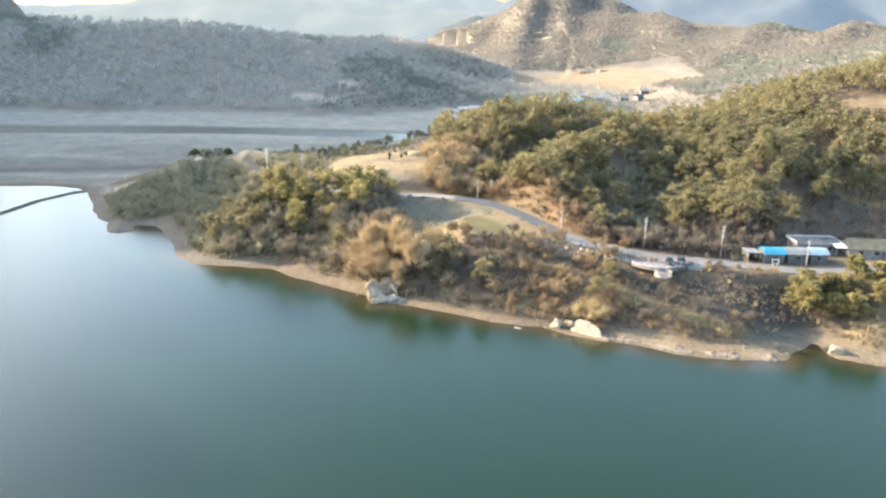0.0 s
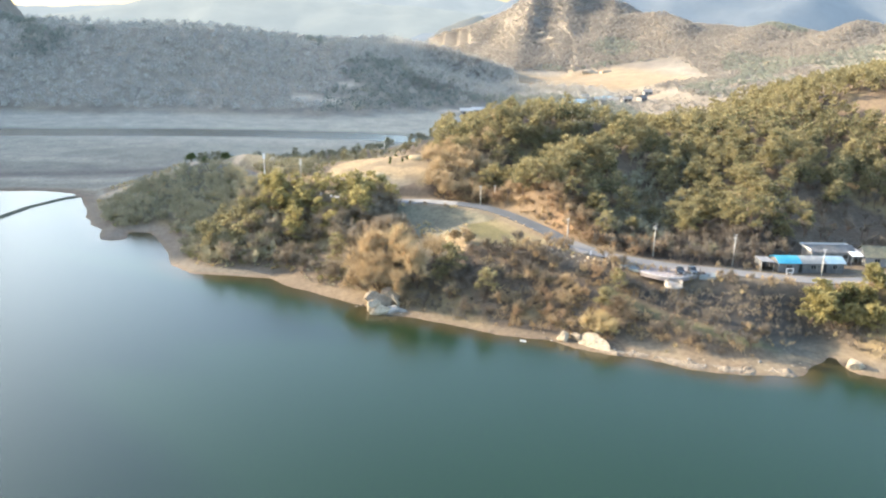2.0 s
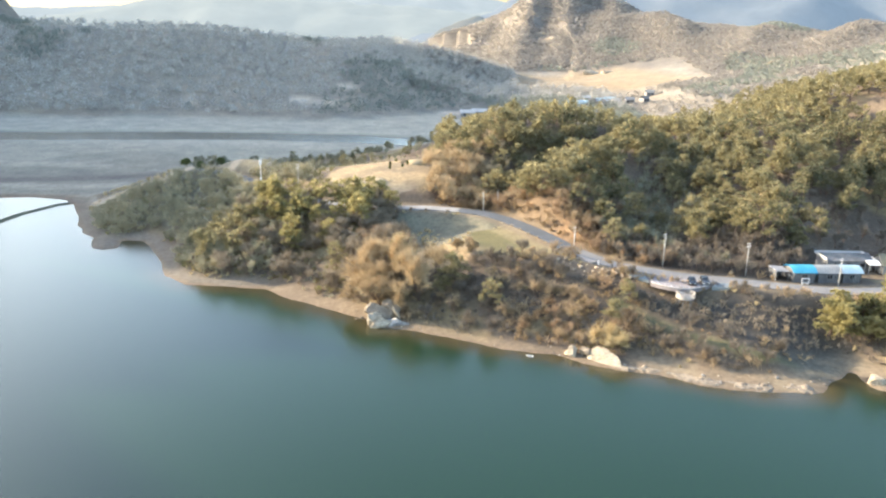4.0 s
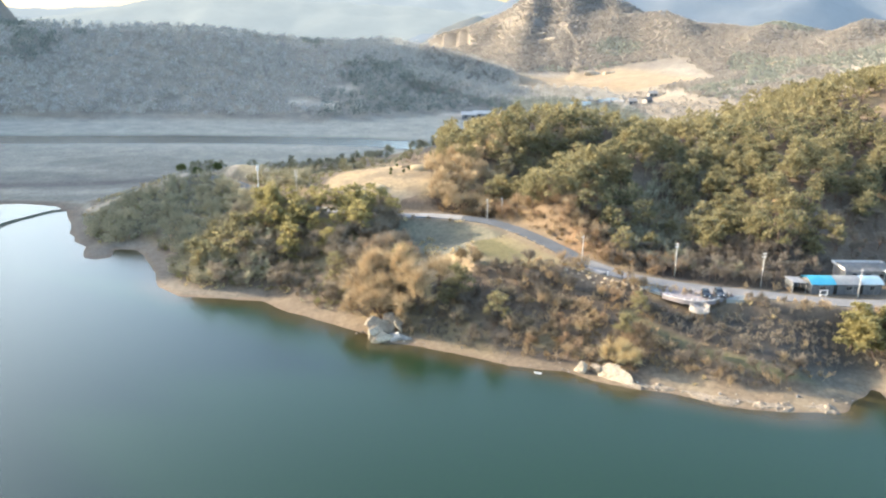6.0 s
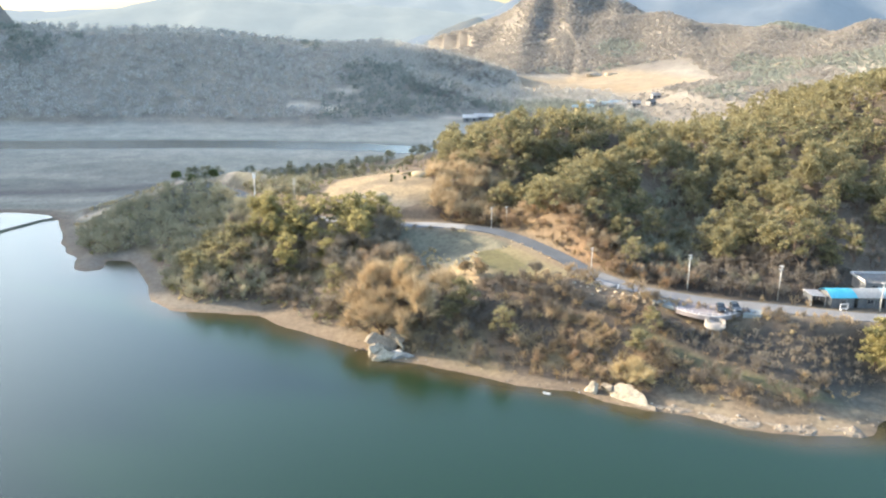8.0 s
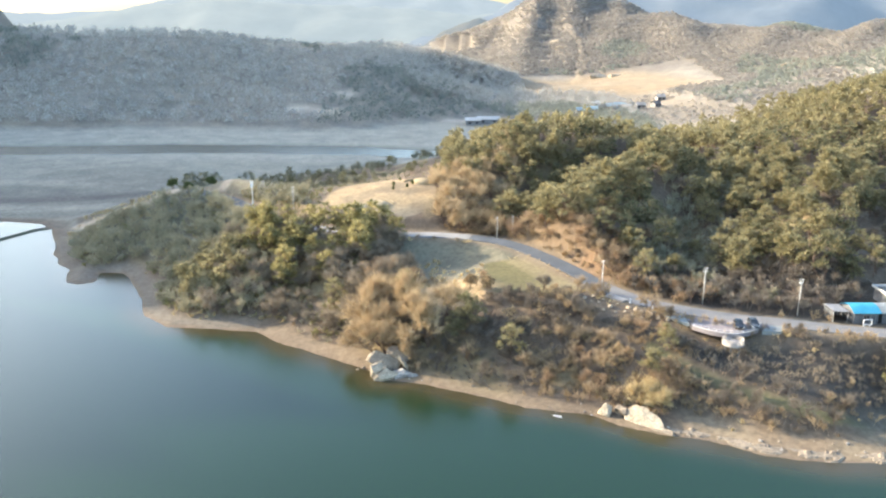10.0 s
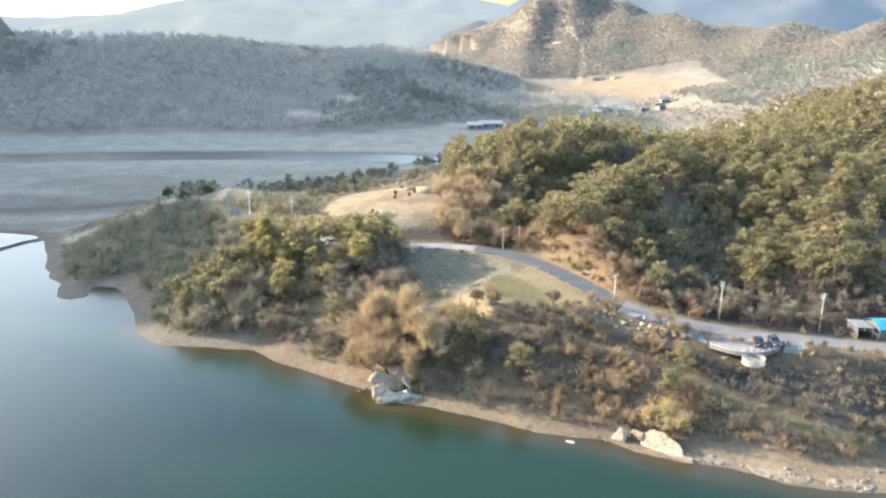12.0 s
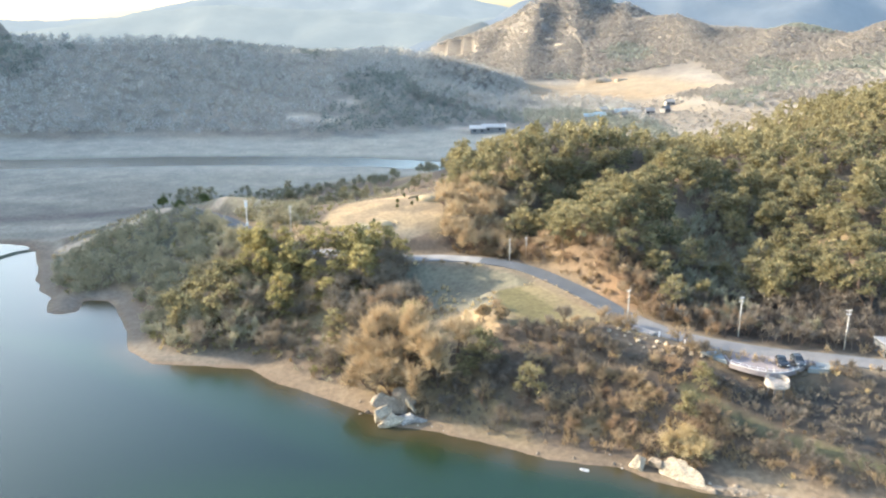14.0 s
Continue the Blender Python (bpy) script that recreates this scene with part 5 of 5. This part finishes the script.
for dx in (-0.62, 0.62):
    bm = tube(bmesh.new(), (dx, -0.1, 0.9), (dx, 1.35, 1.8), 0.06, None, 8)
    for k in range(4):
        tube(bm, (dx, 0.42 * k, 0.0 + 0.25 * k), (dx, 0.42 * k, 0.96 + 0.26 * k), 0.05, None, 8)
    part("handrail", bm, TIMBER, stair)

# concrete pad and bollards by the bend
tagged(part("concrete_pad", slab([(27.2, 206.2), (30.8, 203.0), (32.2, 204.2), (28.8, 208.0)], 10.2, 11.0), TIMBER), "pale concrete pad beside the lane", "pad")
for x, y in ((32.4, 202.9), (36.6, 199.8)):
    b = base("bollard", at_ground(x, y, 0, 0), "short white bollard at the roadside", "bollard", "bollards by the lane")
    part("post", tube(bmesh.new(), (0, 0, -0.2), (0, 0, 0.95), 0.16, 0.13, 12), PAINT_WHITE, b)
    part("cap", tube(bmesh.new(), (0, 0, 0.95), (0, 0, 1.05), 0.15, 0.07, 12), PAINT_WHITE, b)


# ---------------------------------------------------------------- rocks
def rock(bm, size, at, seed, turn=0.0, rough_=0.22, sub=3):
    """A broken rock: a ball cut by uneven planes, with rough faces."""
    rng_ = np.random.default_rng(seed)
    cuts = [(Vector(rng_.normal(size=3)).normalized(), rng_.uniform(0.5, 0.9)) for _ in range(15)]
    got = bmesh.ops.create_icosphere(bm, subdivisions=sub, radius=1.0)["verts"]
    m = Matrix.Translation(at) @ pose(0, 0, 0, 0, 0, turn) @ Matrix.Diagonal((*size, 1))
    off = Vector((seed * 7.3, seed * 3.1, seed * 1.7))
    for v in got:
        n = v.co.normalized()
        k = 1 + rough_ * noise.noise(n * 1.4 + off) + rough_ * 0.5 * noise.noise(n * 3.7 + off) + rough_ * 0.25 * noise.noise(n * 9 + off)
        far = min([1.15] + [d / n.dot(ax) for ax, d in cuts if n.dot(ax) > 0.05])
        v.co = m @ (n * far * (0.55 + 0.45 * k))
    return bm


def rock_thing(name, x, y, size, seed, label, turn=0.0, lift=0.0, mat=None, group=""):
    ob = part(name, rock(bmesh.new(), size, (0, 0, 0), seed, turn), mat or ROCK, smooth_faces=False)
    ob.matrix_basis = Matrix.Translation((x, y, max(ground_at(x, y), -0.3) + lift))
    return tagged(ob, label, "rock", group)


rock_thing("shore_boulder", 22.6, 172.2, (1.5, 1.4, 2.3), 11, "rounded pale boulder on the shore", 0, 0.5)


def rocky_sheet(name, line, wide, lift, cell, seed, mat, label, fall=1.0):
    """A shelf of broken, layered rock along a line of the shore, running down into the water."""
    pts = [Vector((*p, 0)) for p in line]
    run = [0.0]
    for a, b in zip(pts[:-1], pts[1:]):
        run.append(run[-1] + (b - a).length)
    n, m = int(run[-1] / cell) + 1, int((wide + 2) / cell) + 1
    s, u = np.linspace(0, run[-1], n), np.linspace(-1.2, wide, m)
    cx, cy = np.interp(s, run, [p.x for p in pts]), np.interp(s, run, [p.y for p in pts])
    tx, ty = np.gradient(cx), np.gradient(cy)
    ln = np.hypot(tx, ty)
    gx, gy = cx[:, None] - (ty / ln)[:, None] * u, cy[:, None] + (tx / ln)[:, None] * u
    x, y = gx.ravel(), gy.ravel()
    uu, ss = np.tile(u, n), np.repeat(s, m)
    lump = fbm(x, y, 3.2, seed, 4)
    back = wide * (0.45 + 0.9 * (fbm(x, y, 7, seed + 1) - 0.3))
    window = ease(-0.9, 0.5, uu) * ease(back, back * 0.5, uu) * ease(0, 2.5, ss) * ease(run[-1], run[-1] - 2.5, ss)
    z = np.maximum(height(x, y), -0.5) - 0.15 + window * lift * (1 + (fall - 1) * ease(0.3 * run[-1], 0.6 * run[-1], ss)) * (0.25 + 1.8 * np.clip(lump - 0.3, 0, 1))
    z = 0.45 * z + 0.55 * (np.floor(z / 0.42 + 0.6 * lump) - 0.6 * lump) * 0.42 + 0.12 * (fbm(x, y, 0.9, seed + 2) - 0.5)
    z = np.where(window > 0.02, z, height(x, y) - 0.3)
    idx = np.arange(n * m).reshape(n, m)
    quads = np.stack([idx[:-1, :-1], idx[1:, :-1], idx[1:, 1:], idx[:-1, 1:]], -1).reshape(-1, 4)
    return tagged(new(name, quad_mesh(name, np.stack([x, y, z], -1), quads, [mat])), label, "rock")


def rock_mass(top, pieces):
    """Blocks of one rock mass: name, centre, half sizes, seed, turn as three angles, material."""
    for name, at, size, seed, turn, mat in pieces:
        bm = rock(bmesh.new(), size, (0, 0, 0), seed, 0.0, 0.3, 4)
        bmesh.ops.transform(bm, matrix=pose(*at, *turn), verts=bm.verts)
        part(name, bm, mat, top)


crag = base("white_crag", pose(-20.0, 186.0, 0), "pale weathered crag standing at the water's edge", "rock")
# grey blocks put the shade of the crag's right side into the colour
rock_mass(crag, (("main_block", (-0.8, 0.6, 1.2), (2.4, 1.4, 3.0), 201, (-14, 8, 25), ROCK), ("foot_block", (1.0, -0.3, 0.5), (2.5, 1.3, 1.7), 202, (-20, 0, 10), ROCK), ("side_block", (3.6, 0.4, 0.4), (2.5, 1.2, 1.6), 203, (-25, 0, -4), ROCK_GREY_SHADED),
                 ("end_block", (6.4, 0.5, 0.1), (2.1, 1.0, 1.1), 204, (-20, 0, -10), ROCK_GREY_SHADED), ("back_block", (0.4, 3.4, 2.0), (3.2, 1.4, 2.6), 205, (-40, 0, 12), ROCK_TAN), ("upper_block", (2.6, 5.0, 2.9), (2.6, 1.2, 2.4), 206, (-45, 0, -8), ROCK_TAN),
                 ("leaning_slab", (4.4, 2.4, 2.2), (0.45, 0.9, 2.4), 207, (-10, -28, 30), ROCK)))
rr_ = np.random.default_rng(77)
for k in range(16):
    x, y = -19.0 + rr_.normal() * 2.8, 192.5 + rr_.normal() * 2.6
    r = rr_.uniform(0.25, 0.6)
    rock_thing("scree_stone", x, y, (r * 1.3, r, r * 0.8), 220 + k, "tan broken stone on the bare bank above the crag", rr_.uniform(0, 360), 0.1, ROCK_TAN, "stones above the crag")
rocky_sheet("shore_ledge", [(31.0, 166.2), (35, 164.8), (39.6, 163.3), (47, 159.5), (56, 157.3), (64, 156.9), (69, 157.2)], 5.6, 0.5, 0.35, 61, ROCK_TAN, "tan layered rock ledge shelving into the lake")
slab_rock = base("shore_slab", pose(28.0, 169.2, 0), "long cream slab sloping down to the water's edge", "rock")
rock_mass(slab_rock, (("main_slab", (0.0, 0.2, 0.5), (5.2, 1.2, 2.5), 211, (-38, 10, -44), ROCK), ("top_slab", (-2.6, 2.6, 1.3), (2.0, 0.9, 1.4), 212, (-35, 12, -40), ROCK_TAN), ("toe", (3.6, -2.7, 0.0), (2.2, 0.9, 0.9), 213, (-30, 0, -36), ROCK_TAN)))
rock_thing("shore_outcrop", 82.0, 162.4, (2.6, 2.2, 1.2), 17, "low pale rocks beside the cove", 20, 0.1)
rr_ = np.random.default_rng(12)
for k in range(46):
    s = rr_.uniform(-26, 84)
    i = int(np.argmin([abs(p[0] - s) for p in SHORE]))
    x, y = s, float(np.interp(s, [p[0] for p in SHORE[23:39]], [p[1] for p in SHORE[23:39]])) + rr_.uniform(0.2, 3.5)
    r = rr_.uniform(0.12, 0.36)
    rock_thing("shore_stone", x, y, (r * 1.3, r, r * 0.7), 20 + k, "pale stone lying on the sandy shore", rr_.uniform(0, 360), 0.06, (ROCK, ROCK_TAN, ROCK_GREY_SHADED)[k % 3], "stones along the shore")
for k, (x, y) in enumerate(((22.6, 203.4), (24.0, 202.0), (25.4, 201.6), (26.4, 203.2), (27.6, 200.1), (29.4, 201.4), (24.6, 204.3), (28.4, 198.2), (30.4, 198.4), (31.6, 197.0), (26.0, 198.9), (33.4, 196.4))):
    r = rr_.uniform(0.3, 0.6)
    rock_thing("garden_stone", x, y, (r * 1.2, r, r * 0.8), 80 + k, "whitish stone set in rough grass", rr_.uniform(0, 360), 0.15, None, "stones beside the bend")
for k in range(9):
    x, y = 31.2 + 0.85 * k + rr_.normal() * 0.4, 200.3 - 0.62 * k + rr_.normal() * 0.4
    rock_thing("wall_stone", x, y, (0.45 + 0.08 * (k % 3), 0.42, 0.34), 110 + k, "tan stone of a low roadside bank", rr_.uniform(0, 360), 0.15, STONE_WALL, "stones of the roadside bank")

# a small white float by the shore, given the shape of a boat
boat = base("small_float", pose(13.8, 171.2, 0.0, 0, 0, 160) @ Matrix.Scale(0.55, 4), "small white float near the shore, shaped as a little boat", "boat")
bm = bmesh.new()
rows = []
for k in range(9):
    u = -1 + 2 * k / 8
    w = 0.52 * (1 - max(0, u) ** 2.2 * 0.95) * (1 if u > -0.9 else 0.85)
    rows.append([bm.verts.new((1.35 * u, sgn * w * f, zz + 0.12 * max(0, u) ** 2)) for sgn, f, zz in ((-1, 1, 0.32), (-1, 0.8, -0.05), (1, 0.8, -0.05), (1, 1, 0.32), (1, 0.85, 0.32), (1, 0.66, 0.05), (-1, 0.66, 0.05), (-1, 0.85, 0.32))])
for a, b in zip(rows[:-1], rows[1:]):
    for k in range(8):
        bm.faces.new((a[k], b[k], b[(k + 1) % 8], a[(k + 1) % 8]))
bm.faces.new(rows[0])
bm.faces.new(rows[-1][::-1])
bmesh.ops.recalc_face_normals(bm, faces=bm.faces[:])
part("hull", bm, PAINT_WHITE, boat)
for dx in (-0.6, 0.3):
    part("thwart", box(bmesh.new(), (0.22, 0.8, 0.05), (dx, 0, 0.24), 0.01), BARK, boat, "wooden thwart")

# ---------------------------------------------------------------- grave mounds in the clearing
for x, y, r in ((-17.5, 291.0, 3.4), (-33.5, 262.5, 2.6), (-28.0, 265.5, 2.4)):
    g = base("grave_mound", at_ground(x, y), "low grassy grave mound in the straw-coloured clearing", "mound", "mounds in the clearing")
    bm = bmesh.new()
    bmesh.ops.create_icosphere(bm, subdivisions=3, radius=1.0, matrix=Matrix.Diagonal((r, r, r * 0.42, 1)))
    part("mound", bm, TURF, g, smooth_faces=True)
    bm, rings = bmesh.new(), []
    for k in range(19):
        a0 = math.pi * (0.05 + 0.9 * k / 18)
        w = 0.5 * math.sin(math.pi * (k + 0.6) / 19.2) ** 0.4
        rings.append([bm.verts.new(((1.65 * r + w * math.cos(b)) * math.cos(a0), (1.5 * r + w * math.cos(b)) * math.sin(a0), 0.15 + 1.1 * w * math.sin(b))) for b in (2 * math.pi * q / 8 for q in range(8))])
    for a, b in zip(rings[:-1], rings[1:]):
        for q in range(8):
            bm.faces.new((a[q], a[(q + 1) % 8], b[(q + 1) % 8], b[q]))
    bm.faces.new(rings[0])
    bm.faces.new(rings[-1][::-1])
    bmesh.ops.recalc_face_normals(bm, faces=bm.faces[:])
    part("turf_bank", bm, TURF, g, smooth_faces=True)

# ---------------------------------------------------------------- single trees and bushes
cedar = [[(*w, 0), (*g, 1)] for w, g in (pine_shape(s, 3.0, 40, 0.22, 0.5, 14, 0.75) for s in (101, 102, 103))]
cx, cy = np.array([-25.7, -24.6, -25.5, -21.3, -30.7, -20.0, -34.0]), np.array([284.7, 296.4, 279.6, 282.0, 267.1, 287.0, 256.0])
plant_things("young_conifer", cedar, cx, cy, 0.3, 0.55, 104, [BARK, NEEDLES_DARK], "small dark conifer standing in the clearing", "tree", "conifers in the clearing")
globes = []
for s in (131, 132, 133):
    rng_ = np.random.default_rng(s)
    pads_ = [tufts(np.array([0, 0, 2.3]) + ball_points(14, rng_, -0.6)[k % 10] * 1.1, 0.9, 60, rng_, 0.3, 0.6) for k in range(14)]
    globes.append([(*limb((0, 0, -0.2), (0.1, 0, 2.0), 0.16, 0.09, 6), 0), (*merged(pads_), 1)])
cx, cy = np.array([-94.7, -90.4, -98.6]), np.array([296.6, 307.0, 293.6])
plant_things("round_tree", globes, cx, cy, 0.75, 1.05, 105, [BARK, NEEDLES_DARK], "dark rounded evergreen on the spit's crest", "tree", "evergreens on the crest")
cx, cy = np.array([78.5, 83.0, 87.5, 91.5, 82.0, 86.0, 91.0, 96.0, 99.0, 94.5]), np.array([178.5, 177.0, 174.5, 178.5, 181.5, 181.0, 173.0, 175.5, 180.0, 182.5])
big_pines = [[(*w, 0), (*g, 1)] for w, g in (pine_shape(s, 7.5, 60, 0.34, 0.85, 16, 1.25) for s in (111, 112, 113))]
plant_things("spreading_pine", big_pines, cx, cy, 0.9, 1.2, 106, [BARK, GROVE_NEEDLES], "sunlit spreading pine below the lane", "tree", "pines below the lane")
cx, cy = np.array([-16.8, -4.5, -3.0, 32.0, -33.0, 36.5, 6.0]), np.array([209.5, 195.0, 197.5, 180.5, 213.0, 186.5, 188.0])
plant_things("bank_pine", pines, cx, cy, 0.72, 1.02, 107, [BARK, NEEDLES], "yellow-green pine among brown scrub on the bank", "tree", "pines on the bank")
tall_bare = [[(*w, 0), (*g, 1)] for w, g in (bare_shape(s, 7.0, 1500, 2, 700, 0.42, 0.032) for s in (121, 122, 123))]
cx, cy = np.array([-21.5, -18.0, -14.5, -23.5, -16.0, -19.5, -11.0, -25.0, -8.0, -24.5, -21.0, -15.5, -22.5]), np.array([197.5, 200.5, 198.0, 202.0, 204.5, 194.8, 195.0, 206.0, 201.0, 198.0, 206.5, 193.5, 210.0])
plant_things("pale_bare_tree", tall_bare, cx, cy, 1.25, 1.8, 108, [BARK, TAN], "tall tan leafless tree above the crag", "tree", "bare trees above the crag")
tan_bushes = [[(*w, 0), (*g, 1)] for w, g in (bare_shape(s, 4.6, 1500, 7, 1300, 0.6, 0.035, 2) for s in (134, 135, 136))]
plant_things("tan_bush", tan_bushes, np.array([29.6, 32.2, 31.0]), np.array([174.0, 172.8, 175.6]), 1.2, 1.4, 114, [BARK, STRAW], "large rounded tan bush above the cream slab", "bush", "bushes above the slab")
plant_things("brown_bush", globes, np.array([-2.0, 1.8]), np.array([210.0, 209.6]), 0.78, 0.86, 110, [BARK, RUSSET], "dense round brown bush beside the field", "bush", "bushes beside the field")
cx, cy = np.array([68.3, 33.9, 30.5, 69.0, 62.0]), np.array([176.5, 173.4, 174.6, 168.5, 171.0])
plant_things("round_bush", shrubs, cx, cy, 1.1, 1.7, 109, [BARK, TAN], "rounded tan bush among brown scrub", "bush", "rounded bushes")


plant_things("roadside_tree", fine_bare, np.array([51.5, 54.0, 58.5, 61.5, 63.5, 46.5]), np.array([208.0, 211.5, 207.0, 210.5, 206.5, 212.0]), 0.75, 1.05, 115, [BARK, GREY_TWIGS], "pale grey leafless tree with a rounded crown above the lane", "tree", "pale trees above the lane")
plant_things("dark_shrub", globes, np.array([39.8, 41.6, 38.4]), np.array([187.4, 186.4, 186.0]), 0.55, 0.75, 116, [BARK, DARK_SHADE_TWIGS], "dark rounded leafless shrub below the lookout", "shrub", "dark shrubs below the lookout")


# ---------------------------------------------------------------- far buildings
def far_house(x, y, turn, length, depth, roof_mat, label, group):
    top = base("village_house", at_ground(x, y, turn), label, "house", group)
    part("wall", box(bmesh.new(), (length, depth, 3.2), (0, 0, 1.3)), WALL, top)
    bm = roof_sheet(length, depth / 2, 1.5)
    bmesh.ops.translate(bm, verts=bm.verts, vec=(0, 0, 3.0))
    part("roof", bm, roof_mat, top)
    for k in (-1, 1):
        part("window", box(bmesh.new(), (1.4, 0.1, 1.2), (k * length / 4, -depth / 2 - 0.02, 1.6)), GLASS, top)


for x, y, turn, ln, dp, m in ((76, 584, 8, 14, 7, PALE_ROOF), (82, 589, 5, 9, 6, PALE_ROOF), (88, 612, 20, 7, 6, PAINT_WHITE), (90, 596, -8, 7, 6, GREY_ROOF), (97, 602, 10, 11, 7, PALE_ROOF), (104, 606, 0, 10, 6, PALE_ROOF), (98, 583, 12, 8, 6, GREY_ROOF),
                              (107, 598, -15, 8, 6, CONCRETE), (118, 606, 5, 8, 6, CONCRETE), (130, 612, 30, 7, 6, GREY_ROOF), (142, 650, 5, 8, 6, CONCRETE)):
    far_house(x, y, turn, 0.75 * ln, 0.85 * dp, m, "village house with a pale or blue roof in the valley", "village houses")
for x, y, ln in ((1.5, 546, 9), (11.3, 551, 14)):
    far_house(x, y, 4, ln, 7, PAINT_WHITE, "white-roofed shed at the foot of the ridge", "white sheds")

# ---------------------------------------------------------------- roadside bushes and far crags
bx_, by_ = np.array([58.6, 60.2, 69.0, 72.4, 70.6, 91.0, 95.0, 64.5, 67.0, 70.5, 73.5, 76.0, 62.6]), np.array([189.0, 189.6, 196.8, 195.9, 198.4, 185.6, 186.4, 190.2, 189.6, 188.8, 187.6, 187.2, 197.6])
plant_things("pale_bush", shrubs, bx_, by_, 0.8, 1.3, 112, [BARK, TAN], "pale straw-coloured bush at the roadside", "bush", "bushes at the roadside")
bx_, by_ = np.array([10.2, 12.6, 15.0, 17.0, 18.9, 20.8, 22.4]), np.array([234.8, 232.0, 228.6, 225.0, 221.4, 217.8, 214.4])
plant_things("hedge_shrub", shrubs, bx_, by_, 0.45, 0.7, 113, [BARK, TAN], "small pale shrub lining the lane", "shrub", "shrubs lining the lane")
for k, (x, y, sx, sy, sz) in enumerate(((85, 968, 9, 5, 6), (92, 940, 11, 5, 6), (99, 914, 12, 5, 5), (148, 868, 10, 5, 5), (121, 797, 12, 5, 5), (133, 790, 8, 4, 4), (259, 715, 11, 5, 5), (238, 690, 9, 4, 4), (197, 642, 10, 4, 3), (110, 1003, 8, 4, 4), (292, 770, 9, 4, 4))):
    rock_thing("far_crag", x, y, (sx, sy, sz * 0.8), 140 + k, "pale bare crag on the far mountainside", -30 + 9 * k, -0.9, ROCK, "crags on the mountain")
